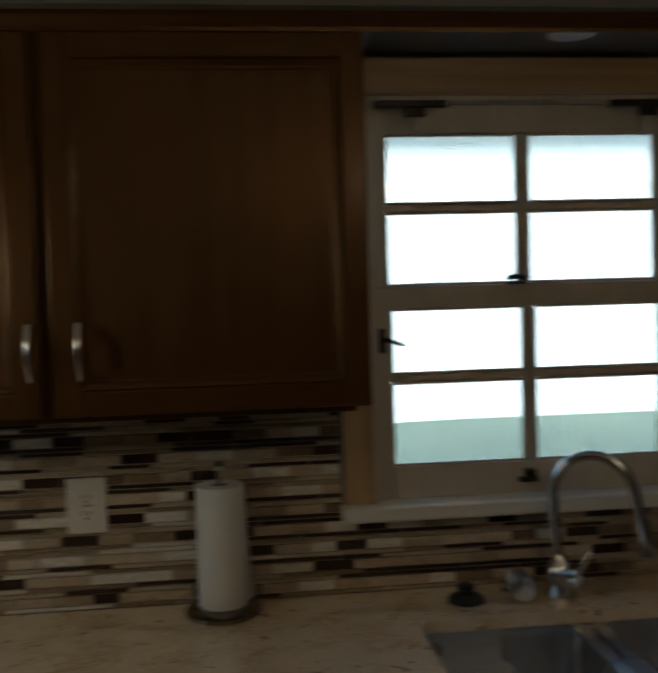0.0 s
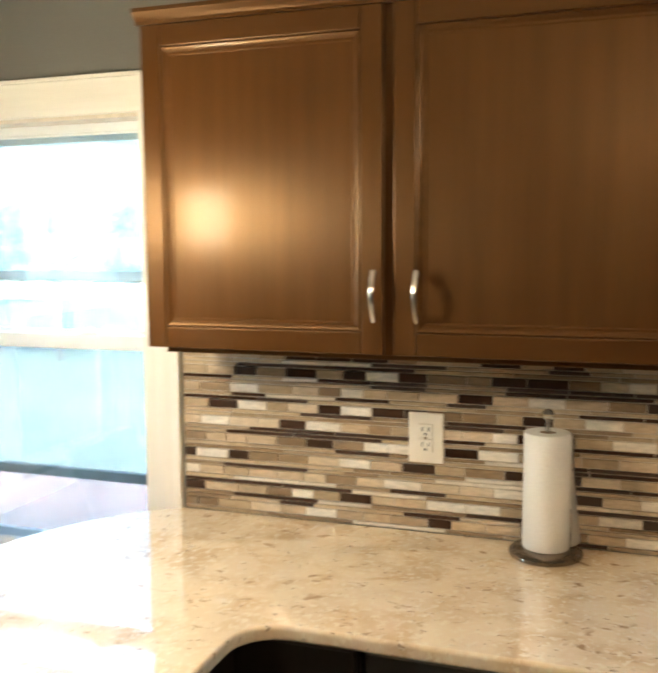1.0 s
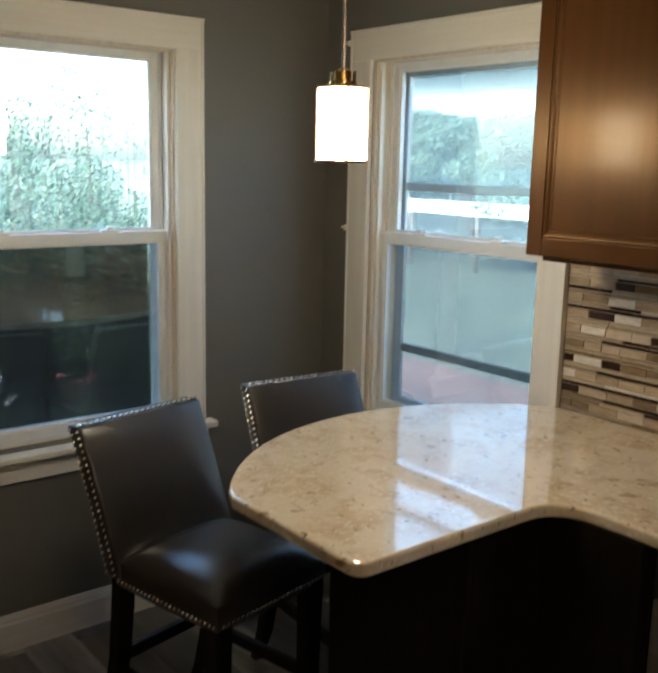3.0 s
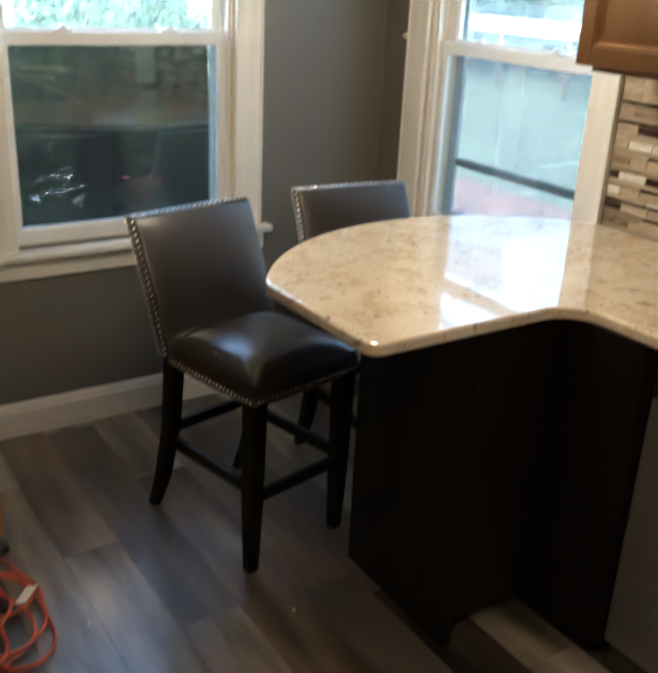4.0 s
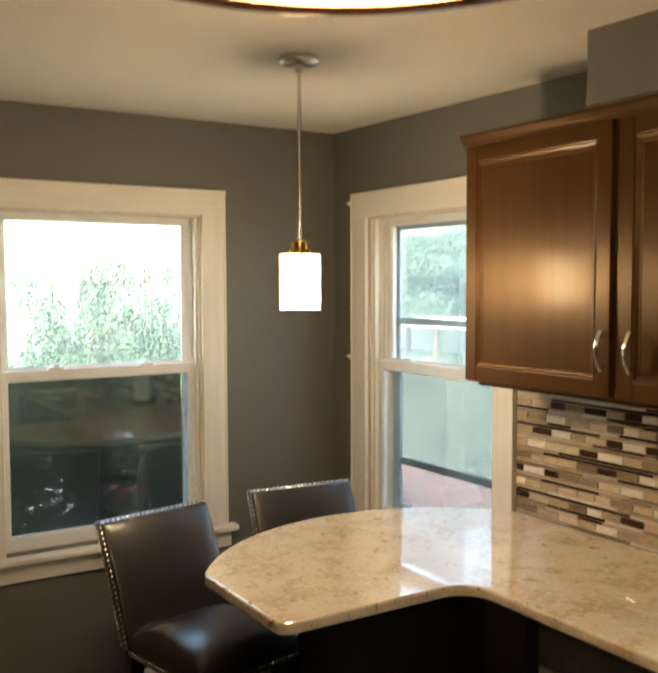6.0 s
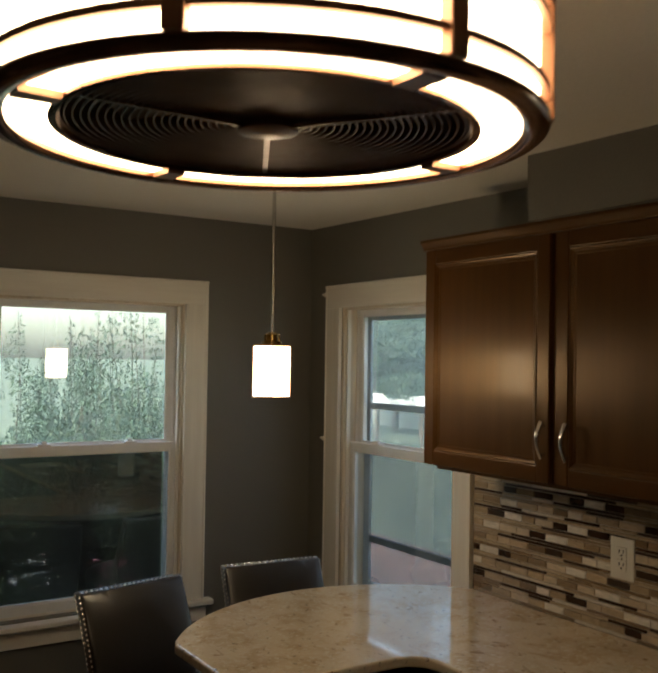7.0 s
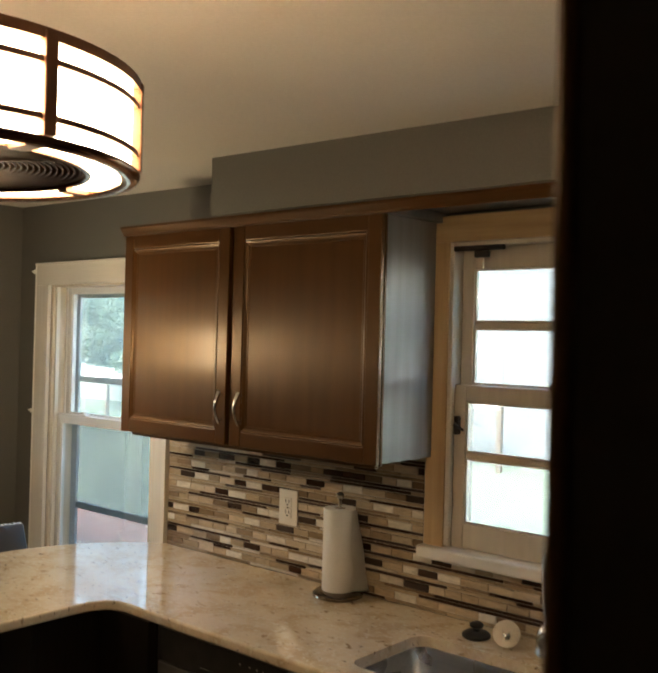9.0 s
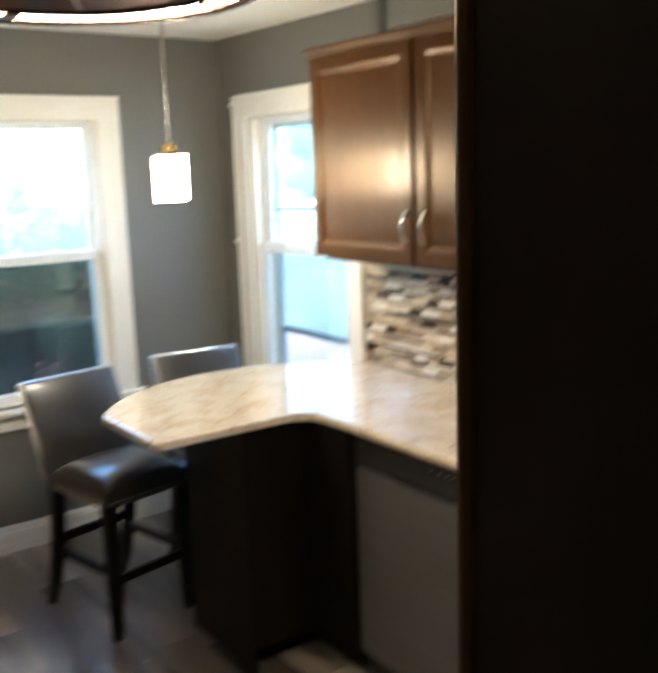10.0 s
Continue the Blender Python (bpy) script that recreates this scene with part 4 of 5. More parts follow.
# ---- stools at the bar ----
def counter_stool():
    s = thing("counter_stool", (0, 0, 0), "dark brown leather counter stool with nailhead trim and black legs", "stool", "stools at the bar")
    # seat: an upholstered pad with a crowned top
    bm = bmesh.new()
    n = 14
    def pad(u, v):
        cu, cv = 2 * u - 1, 2 * v - 1
        edge = max(abs(cu), abs(cv)) ** 10
        sx = 0.198 - 0.008 * cv * cv
        z = 0.618 + 0.038 * (1 - abs(cu) ** 3.2) * (1 - abs(cv) ** 3.2) + 0.02 * (1 - edge)
        return (-0.002 + cu * sx, cv * (0.200 - 0.004 * cu * cu), z)
    vs = [[bm.verts.new(pad(i / n, j / n)) for j in range(n + 1)] for i in range(n + 1)]
    for i in range(n):
        for j in range(n):
            bm.faces.new((vs[i][j], vs[i + 1][j], vs[i + 1][j + 1], vs[i][j + 1]))
    rim = [vs[i][0] for i in range(n + 1)] + [vs[n][j] for j in range(1, n + 1)] + [vs[i][n] for i in range(n - 1, -1, -1)] + [vs[0][j] for j in range(n - 1, 0, -1)]
    last = rim
    for out, z in ((0.006, 0.600), (0.008, 0.578), (0.006, 0.560), (0.002, 0.550)):
        ring = [bm.verts.new((v.co.x + out * (1 if v.co.x > -0.002 else -1) * (abs(v.co.x + 0.002) > 0.184), v.co.y + out * (1 if v.co.y > 0 else -1) * (abs(v.co.y) > 0.188), z)) for v in rim]
        for i in range(len(rim)):
            j = (i + 1) % len(rim)
            bm.faces.new((last[i], last[j], ring[j], ring[i]))
        last = ring
    bm.faces.new(last[::-1])
    bmesh.ops.recalc_face_normals(bm, faces=bm.faces)
    seat = part("seat", bm, LEATHER, s, "padded brown leather seat", True)
    # back: a thick padded slab leaning away
    bm = bmesh.new()
    def back_at(c, w, front):
        lean = -0.170 - 0.125 * c - 0.03 * c * c
        bow = 0.014 * (1 - (2 * w - 1) ** 4) * (1 - (2 * c - 1) ** 4)
        thick = 0.062
        x = lean + (bow if front else -thick)
        return (x, (2 * w - 1) * (0.214 + 0.003 * c), 0.575 + 0.392 * c)
    m, k = 12, 12
    fr = [[bm.verts.new(back_at(i / m, j / k, True)) for j in range(k + 1)] for i in range(m + 1)]
    bk = [[bm.verts.new(back_at(i / m, j / k, False)) for j in range(k + 1)] for i in range(m + 1)]
    for i in range(m):
        for j in range(k):
            bm.faces.new((fr[i][j], fr[i][j + 1], fr[i + 1][j + 1], fr[i + 1][j]))
            bm.faces.new((bk[i][j], bk[i + 1][j], bk[i + 1][j + 1], bk[i][j + 1]))
    for i in range(m):
        bm.faces.new((fr[i][0], fr[i + 1][0], bk[i + 1][0], bk[i][0]))
        bm.faces.new((fr[i + 1][k], fr[i][k], bk[i][k], bk[i + 1][k]))
    for j in range(k):
        bm.faces.new((fr[m][j], fr[m][j + 1], bk[m][j + 1], bk[m][j]))
        bm.faces.new((fr[0][j + 1], fr[0][j], bk[0][j], bk[0][j + 1]))
    bmesh.ops.recalc_face_normals(bm, faces=bm.faces)
    edges = [e for e in bm.edges if len(e.link_faces) == 2 and e.calc_face_angle(0) > 1.0]
    bmesh.ops.bevel(bm, geom=edges, offset=0.009, segments=3, affect="EDGES", profile=0.5)
    back = part("backrest", bm, LEATHER, s, "padded brown leather back", True)
    # nailheads: rows of small domes
    def nails(parent, spots, radius=0.0052):
        bm = bmesh.new()
        for p, normal in spots:
            turn = Vector(normal).to_track_quat("Z", "Y").to_matrix().to_4x4()
            bmesh.ops.create_uvsphere(bm, u_segments=8, v_segments=4, radius=radius, matrix=Matrix.Translation(p) @ turn @ Matrix.Diagonal((1, 1, 0.8, 1)))
        row = part("nailhead_trim", bm, NAIL, parent, "rows of nickel nailheads", True)
        row["kind"] = "stuff"
        return row
    top = [((-0.341, -0.207 + 0.414 * i / 21, 0.9695), (0, 0, 1)) for i in range(22)]
    sides = []
    for sgn in (-1, 1):
        for i in range(23):
            c = 0.03 + 0.94 * i / 22
            for dx in (-0.014, -0.048):
                sides.append(((-0.170 - 0.125 * c - 0.03 * c * c + dx, sgn * (0.2150 + 0.003 * c), 0.575 + 0.392 * c), (0, sgn, 0)))
    nails(back, top, 0.0080)
    nails(back, sides)
    trim = [((0.2045, -0.19 + 0.38 * i / 23, 0.571), (1, 0, 0)) for i in range(24)]
    for sgn in (-1, 1):
        trim += [((-0.18 + 0.37 * i / 23, sgn * 0.2085, 0.571), (0, sgn, 0)) for i in range(24)]
    nails(seat, trim)
    # legs and stretchers
    def leg(pts, sizes, nm="leg"):
        bm = bmesh.new()
        last = None
        for (x, y, z), w in zip(pts, sizes):
            ring = [bm.verts.new((x + a * w / 2, y + b * w / 2, z)) for a, b in ((-1, -1), (1, -1), (1, 1), (-1, 1))]
            if last:
                for i in range(4):
                    bm.faces.new((last[i], last[(i + 1) % 4], ring[(i + 1) % 4], ring[i]))
            else:
                bm.faces.new(ring[::-1])
            last = ring
        bm.faces.new(last)
        bmesh.ops.recalc_face_normals(bm, faces=bm.faces)
        bmesh.ops.bevel(bm, geom=[e for e in bm.edges if abs(e.verts[0].co.z - e.verts[1].co.z) > 0.02], offset=0.004, segments=2, affect="EDGES")
        part(nm, bm, LEG_WOOD, s)
    for sgn in (-1, 1):
        leg([(0.160, sgn * 0.174, 0.0), (0.163, sgn * 0.174, 0.22), (0.168, sgn * 0.174, 0.557)], (0.036, 0.048, 0.054))
        leg([(-0.325, sgn * 0.178, 0.0), (-0.275, sgn * 0.177, 0.12), (-0.225, sgn * 0.176, 0.32), (-0.200, sgn * 0.174, 0.58)], (0.034, 0.042, 0.046, 0.05))
        part("stretcher", boxes(((-0.240, sgn * 0.170 - 0.011, 0.252), (0.150, sgn * 0.170 + 0.011, 0.288)), bevel=0.003), LEG_WOOD, s)
    part("stretcher", boxes(((0.150, -0.158, 0.226), (0.172, 0.158, 0.262)), bevel=0.003), LEG_WOOD, s)
    part("stretcher", boxes(((-0.240, -0.156, 0.300), (-0.218, 0.156, 0.336)), bevel=0.003), LEG_WOOD, s)
    return s


stool = counter_stool()
stool.matrix_basis = pose(0.946, -1.070, FLOOR, 0, 0, 12.0)
copy_thing(stool, pose(0.884, -0.533, FLOOR, 0, 0, -4.5))


def rush_stool():
    cx, cy = 0.41, -1.968
    s = thing("rush_stool", (cx, cy, FLOOR), "honey oak bar stool with a woven rush seat", "stool")
    bm = bmesh.new()
    n = 26
    for side in range(4):
        rot = Matrix.Rotation(radians(90 * side), 3, "Z")
        for i in range(n):
            w0 = 0.185 - 0.18 * i / n
            r = 0.0048
            pts = [rot @ Vector((0.185 - 0.18 * i / n + 0.0, -w0, 0.0)), rot @ Vector((0.187 - 0.18 * i / n, 0, 0.006)), rot @ Vector((0.185 - 0.18 * i / n, w0, 0.0))]
            tube(bm, [(cx + p.x, cy + p.y, 0.748 + p.z) for p in pts], r, 6)
        for i in range(34):
            y = -0.175 + 0.35 * i / 33
            pts = [rot @ Vector((x, y, z)) for x, z in ((0.150, 0.004), (0.186, 0.004), (0.194, -0.014), (0.186, -0.034), (0.150, -0.034))]
            tube(bm, [(cx + p.x, cy + p.y, 0.748 + p.z) for p in pts], 0.0052, 5)
    part("seat", bm, RUSH, s, "woven rush seat", True)
    for sx in (-1, 1):
        for sy in (-1, 1):
            bm = bmesh.new()
            tube(bm, [(cx + sx * 0.190, cy + sy * 0.175, FLOOR), (cx + sx * 0.172, cy + sy * 0.168, 0.20), (cx + sx * 0.150, cy + sy * 0.160, 0.45), (cx + sx * 0.140, cy + sy * 0.155, 0.735)], [0.013, 0.021, 0.022, 0.019], 14)
            part("leg", bm, OAK, s, smooth=True)
    for z, k in ((0.475, 0.150), (0.30, 0.164), (0.16, 0.173)):
        for sgn in (-1, 1):
            bm = tube(bmesh.new(), [(cx - k, cy + sgn * k * 1.03, z), (cx + k, cy + sgn * k * 1.03, z)], 0.010, 10)
            part("rung", bm, OAK, s, smooth=True)
            bm = tube(bmesh.new(), [(cx + sgn * k, cy - k, z + 0.03), (cx + sgn * k, cy + k, z + 0.03)], 0.010, 10)
            part("rung", bm, OAK, s, smooth=True)


rush_stool()


# ---- extension cord ----
def extension_cord():
    s = thing("extension_cord", (1.05, -1.95, FLOOR), "coiled orange-red extension cord with a black plug on the floor", "cord")
    rng = random.Random(5)
    pts = []
    turns = 5
    for i in range(turns * 26):
        a = 2 * math.pi * i / 26
        loop = i / 26
        r = 0.138 + 0.055 * math.sin(2.3 * loop + 0.8) + 0.028 * math.sin(3 * a + 1.7 * loop)
        ox, oy = 0.065 * math.sin(1.9 * loop), 0.045 * math.cos(2.7 * loop)
        z = FLOOR + 0.006 + 0.006 * loop + 0.004 * math.sin(2 * a + loop)
        pts.append((0.985 + ox + 1.2 * r * math.cos(a), -1.982 + oy + r * math.sin(a), z))
    tail = [(1.20, -1.93, FLOOR + 0.012), (1.30, -1.88, FLOOR + 0.006), (1.37, -1.89, FLOOR + 0.006), (1.36, -1.96, FLOOR + 0.006), (1.26, -2.06, FLOOR + 0.006), (1.1, -2.12, FLOOR + 0.006)]
    def smooth_line(p, k=6):
        out = []
        for i in range(len(p) - 1):
            p0, p1, p2, p3 = (Vector(p[max(0, min(len(p) - 1, j))]) for j in (i - 1, i, i + 1, i + 2))
            for j in range(k):
                t = j / k
                out.append(0.5 * ((2 * p1) + (p2 - p0) * t + (2 * p0 - 5 * p1 + 4 * p2 - p3) * t * t + (3 * p1 - p0 - 3 * p2 + p3) * t ** 3))
        out.append(Vector(p[-1]))
        return out
    part("cord", tube(bmesh.new(), smooth_line(pts, 2), 0.0048, 8), CORD, s, smooth=True)
    part("loose_end", tube(bmesh.new(), smooth_line([pts[-1]] + tail), 0.0048, 8), CORD, s, smooth=True)
    lead = smooth_line([pts[0], (1.10, -1.80, FLOOR + 0.02), (0.92, -1.79, FLOOR + 0.012), (0.80, -1.81, FLOOR + 0.012), (0.745, -1.845, FLOOR + 0.02)])
    part("lead", tube(bmesh.new(), lead, 0.0048, 8), CORD, s, smooth=True)
    bm = boxes(((0.665, -1.872, FLOOR + 0.001), (0.755, -1.822, FLOOR + 0.040)), bevel=0.010)
    box(bm, (0.690, -1.835, FLOOR + 0.006), (0.730, -1.795, FLOOR + 0.036), 0.008)
    part("plug", bm, BLACK_RUBBER, s, "black triple-tap plug", True)
    tag = bmesh.new()
    box(tag, (-0.045, -0.016, -0.0006), (0.045, 0.016, 0.0006), 0.0004, 1)
    part("tag", turned(tag, pose(0.98, -1.815, FLOOR + 0.038, 12, -8, -35)), PAPER, s, "white paper tag")


extension_cord()
scrap = bmesh.new()
for i in range(6):
    box(scrap, (1.125 + 0.004 * i, -1.700 + 0.004 * math.sin(i), FLOOR + 0.0005), (1.131 + 0.004 * i, -1.694 + 0.004 * math.sin(i), FLOOR + 0.004), 0.001, 1)
tagged(new("paper_scrap", mesh_of(scrap, "paper_scrap", PAPER)), "small white paper scrap lying on the floor", "scrap")
crumb = bmesh.new()
for i in range(2):
    box(crumb, (1.355 + 0.004 * i, -1.193, FLOOR + 0.0005), (1.361 + 0.004 * i, -1.187, FLOOR + 0.004), 0.001, 1)
tagged(new("paper_crumb", mesh_of(crumb, "paper_crumb", PAPER)), "tiny white paper crumb lying on the floor", "scrap")


# ---- pendant lamp ----
def ceiling_at(x):
    return CEIL - CEIL_FALL * x


def pendant_lamp(cx, cy):
    roof = ceiling_at(cx)
    s = thing("pendant_lamp", (cx, cy, roof), "lit white cylinder pendant lamp with brass fitting over the bar", "pendant lamp")
    part("canopy", lathe(bmesh.new(), [(0.062, 0.0), (0.062, -0.016), (0.056, -0.022), (0.014, -0.026), (0.012, -0.045)][::-1], (cx, cy, roof - 0.0005), 32), CHROME, s, "brushed nickel ceiling canopy", True)
    part("stem", tube(bmesh.new(), [(cx, cy, roof - 0.04), (cx, cy, 2.20)], 0.0065, 10), CHROME, s, smooth=True)
    part("stem", tube(bmesh.new(), [(cx, cy, 2.20), (cx, cy, 1.868)], 0.0056, 10), CHROME, s, smooth=True)
    part("fitting", lathe(bmesh.new(), [(0.034, 1.832), (0.034, 1.842), (0.020, 1.846), (0.020, 1.866), (0.009, 1.874)], (cx, cy, 0), 28), BRASS, s, "brass fitting", True)
    for i in range(4):
        a = radians(20 + 90 * i)
        part("finial", tube(bmesh.new(), [(cx + 0.031 * math.cos(a), cy + 0.031 * math.sin(a), 1.838), (cx + 0.031 * math.cos(a), cy + 0.031 * math.sin(a), 1.866)], 0.0042, 8), BRASS, s, smooth=True)
    part("shade", lathe(bmesh.new(), [(0.058, 1.660), (0.060, 1.661), (0.060, 1.824), (0.058, 1.825)], (cx, cy, 0), 40), PENDANT_LIGHT, s, "glowing white glass cylinder shade", True)
    part("cap", lathe(bmesh.new(), [(0.062, 1.8255), (0.064, 1.828), (0.062, 1.832)], (cx, cy, 0), 40), BRONZE, s, "thin dark top cap", True)
    bm = bmesh.new()
    prof = [(0.0605, 1.653), (0.066, 1.653), (0.066, 1.6595), (0.0605, 1.6595)]
    rings = [[bm.verts.new((cx + rr * math.cos(2 * math.pi * i / 40), cy + rr * math.sin(2 * math.pi * i / 40), z)) for i in range(40)] for rr, z in prof]
    for a, b in zip(rings, rings[1:] + rings[:1]):
        for i in range(40):
            bm.faces.new((a[i], a[(i + 1) % 40], b[(i + 1) % 40], b[i]))
    part("bottom_ring", bm, BRONZE, s, "thin dark bottom ring", True)
    for i in range(4):
        a = radians(-28 + 90 * i)
        part("rod", tube(bmesh.new(), [(cx + 0.0625 * math.cos(a), cy + 0.0625 * math.sin(a), 1.656), (cx + 0.0625 * math.cos(a), cy + 0.0625 * math.sin(a), 1.828)], 0.0026, 6), BRONZE, s)


pendant_lamp(1.182, -0.878)


# ---- drum fan light ----
def ring_mesh(cx, cy, r0, r1, z0, z1, a0=0.0, a1=360.0, segs=72):
    """A ring, or a stretch of one, with a square section."""
    bm = bmesh.new()
    full = a1 - a0 >= 359.9
    n = max(3, int(segs * (a1 - a0) / 360))
    count = n if full else n + 1
    rows = []
    for r, z in ((r0, z0), (r1, z0), (r1, z1), (r0, z1)):
        rows.append([bm.verts.new((cx + r * math.cos(radians(a0 + (a1 - a0) * i / n)), cy + r * math.sin(radians(a0 + (a1 - a0) * i / n)), z)) for i in range(count)])
    for p, q in zip(rows, rows[1:] + rows[:1]):
        for i in range(n):
            j = (i + 1) % count
            bm.faces.new((p[i], p[j], q[j], q[i]))
    if not full:
        bm.faces.new([row[0] for row in rows][::-1]), bm.faces.new([row[-1] for row in rows])
    bmesh.ops.recalc_face_normals(bm, faces=bm.faces)
    return bm


def round_rim(cx, cy, profile, segs=96):
    """A ring whose section is that outline of (radius, height)."""
    bm = bmesh.new()
    rows = [[bm.verts.new((cx + r * math.cos(2 * math.pi * i / segs), cy + r * math.sin(2 * math.pi * i / segs), z)) for i in range(segs)] for r, z in profile]
    for p, q in zip(rows, rows[1:] + rows[:1]):
        for i in range(segs):
            j = (i + 1) % segs
            bm.faces.new((p[i], p[j], q[j], q[i]))
    bmesh.ops.recalc_face_normals(bm, faces=bm.faces)
    return bm


FAN = (3.039, -1.919)
FAN_R, FAN_Z0, FAN_Z1, POST0 = 0.2744, 2.000, 2.126, 2.3


def fan_light():
    cx, cy = FAN
    R, z0, z1 = FAN_R, FAN_Z0, FAN_Z1
    h = z1 - z0
    roof = ceiling_at(cx)
    s = thing("ceiling_fan_light", (cx, cy, roof), "bronze drum ceiling fan light with glowing opal panels", "ceiling fan")
    part("canopy", lathe(bmesh.new(), [(0.030, -0.05), (0.060, -0.045), (0.075, -0.012), (0.076, 0.0)], (cx, cy, roof - 0.0005), 32), BRONZE, s, smooth=True)
    part("downrod", tube(bmesh.new(), [(cx, cy, roof - 0.045), (cx, cy, z1 + 0.05)], 0.016, 14), BRONZE, s, smooth=True)
    part("motor_housing", lathe(bmesh.new(), [(0.095, z1 + 0.002), (0.075, z1 + 0.025), (0.055, z1 + 0.06), (0.044, z1 + 0.11), (0.040, z1 + 0.15)], (cx, cy, 0), 32), BRONZE, s, smooth=True)
    part("top_plate", ring_mesh(cx, cy, 0.05, R - 0.034, z1 - 0.004, z1 + 0.002), BRONZE, s)
    for i in range(4):
        part("top_arm", turned(boxes(((R - 0.036, -0.012, z1 - 0.004), (R - 0.013, 0.012, z1 + 0.001))), pose(cx, cy, 0, 0, 0, POST0 + 90 * i)), BRONZE, s)
    part("top_ring", ring_mesh(cx, cy, R - 0.014, R, z1 - 0.009, z1 + 0.004), BRONZE, s, smooth=True)
    lip = [(R - 0.026, z0 + 0.009), (R - 0.026, z0 + 0.003), (R - 0.024, z0 + 0.001), (R - 0.012, z0 - 0.0015), (R - 0.004, z0 + 0.0005), (R - 0.001, z0 + 0.003), (R, z0 + 0.006), (R, z0 + 0.009)]
    part("bottom_ring", round_rim(cx, cy, lip), BRONZE_SHINY, s, "glossy bronze bottom rim", True)
    for up in (0.0306, 0.0943):
        part("band", ring_mesh(cx, cy, R - 0.008, R - 0.001, z0 + up - 0.0036, z0 + up + 0.0036), BRONZE, s, smooth=True)
    for i in range(8):
        a = POST0 + 45 * i
        post = turned(box(bmesh.new(), (R - 0.014, -0.0085, z0 + 0.0092), (R + 0.003, 0.0085, z1 + 0.001), 0.002), pose(cx, cy, 0, 0, 0, a))
        part("post", post, BRONZE, s)
        part("side_panel", ring_mesh(cx, cy, R - 0.016, R - 0.010, z0 + 0.009, z1 - 0.009, a + 1.0, a + 44.0), FAN_LIGHT, s, "glowing opal side panel")
    for i in range(4):
        a = POST0 + 90 * i
        part("bottom_panel", ring_mesh(cx, cy, R - 0.064, R - 0.0265, z0 + 0.0075, z0 + 0.0105, a + 3, a + 87), FAN_LIGHT, s, "glowing opal underside panel")
        part("spacer", ring_mesh(cx, cy, R - 0.0645, R - 0.0262, z0 + 0.001, z0 + 0.0115, a - 2.9, a + 2.9), BRONZE, s)
    part("inner_ring", ring_mesh(cx, cy, R - 0.072, R - 0.0645, z0 + 0.0045, z0 + 0.014), BRONZE_SHINY, s, "bronze inner rim", True)
    part("inner_wall", ring_mesh(cx, cy, R - 0.076, R - 0.072, z0 + 0.01, z1 - 0.02), BRONZE, s, smooth=True)
    part("back_plate", lathe(bmesh.new(), [(R - 0.074, z1 - 0.03), (R - 0.074, z1 - 0.022)], (cx, cy, 0), 48), BRONZE, s)
    grille = None
    for i in range(24):
        r = 0.020 + (R - 0.100) * i / 23
        bm = ring_mesh(cx, cy, r, r + 0.0016, z0 + 0.006 + 0.010 * (1 - r / R), z0 + 0.0085 + 0.010 * (1 - r / R), segs=60)
        g = part("grille_wire" if grille else "grille", bm, BRONZE, grille or s)
        grille = grille or g
    for i in range(3):
        spoke = turned(box(bmesh.new(), (0.0, -0.003, z0 + 0.009), (R - 0.074, 0.003, z0 + 0.013)), pose(cx, cy, 0, 0, 0, POST0 + 120 * i + 30))
        part("grille_wire", spoke, BRONZE, grille)
    part("hub", lathe(bmesh.new(), [(0.012, z0 + 0.004), (0.030, z0 + 0.008), (0.030, z0 + 0.02)], (cx, cy, 0), 24), BRONZE, s, smooth=True)
    for i in range(5):
        blade = turned(box(bmesh.new(), (0.03, -0.035, -0.002), (R - 0.084, 0.035, 0.002), 0.0015, 1), pose(cx, cy, z0 + 0.055, 0, 0, 72 * i) @ pose(0, 0, 0, 14, 0, 0))
        part("blade", blade, BRONZE, s)


fan_light()


# ---- outdoors ----
LAWN = surface("lawn", (0.070, 0.092, 0.062), (0.11, 0.135, 0.095), 0.9, scale=(60, 60, 60), bump=0.5, blotch=0.35, blotch_scale=0.4)
LEAF = surface("evergreen leaves", (0.029, 0.064, 0.037), (0.064, 0.116, 0.066), 0.6, scale=(6, 6, 6), bump=0.1, blotch=0.5, blotch_scale=1.2)
TREE_LEAF = surface("tree leaves", (0.032, 0.062, 0.037), (0.065, 0.104, 0.063), 0.6, scale=(3, 3, 3), bump=0.1, blotch=0.5, blotch_scale=0.8)
BARK = surface("bark", (0.05, 0.036, 0.026), (0.11, 0.085, 0.065), 0.9, scale=(30, 30, 5), bump=0.8)
DECK = surface("red-stained deck board", (0.14, 0.068, 0.056), (0.20, 0.105, 0.086), 0.6, scale=(3, 45, 45), bump=0.25, blotch=0.25, vary=0.2)
SIDING = surface("pale house siding", (0.62, 0.63, 0.63), (0.68, 0.69, 0.69), 0.6, scale=(3, 3, 30), bump=0.1, blotch=0.08)
WHITE_OUT = surface("white exterior trim", (0.76, 0.77, 0.77), (0.82, 0.82, 0.82), 0.5, bump=0.05, blotch=0.05)
ROOFING = surface("grey roof shingle", (0.10, 0.10, 0.105), (0.17, 0.165, 0.16), 0.85, scale=(12, 12, 40), bump=0.4, blotch=0.2)
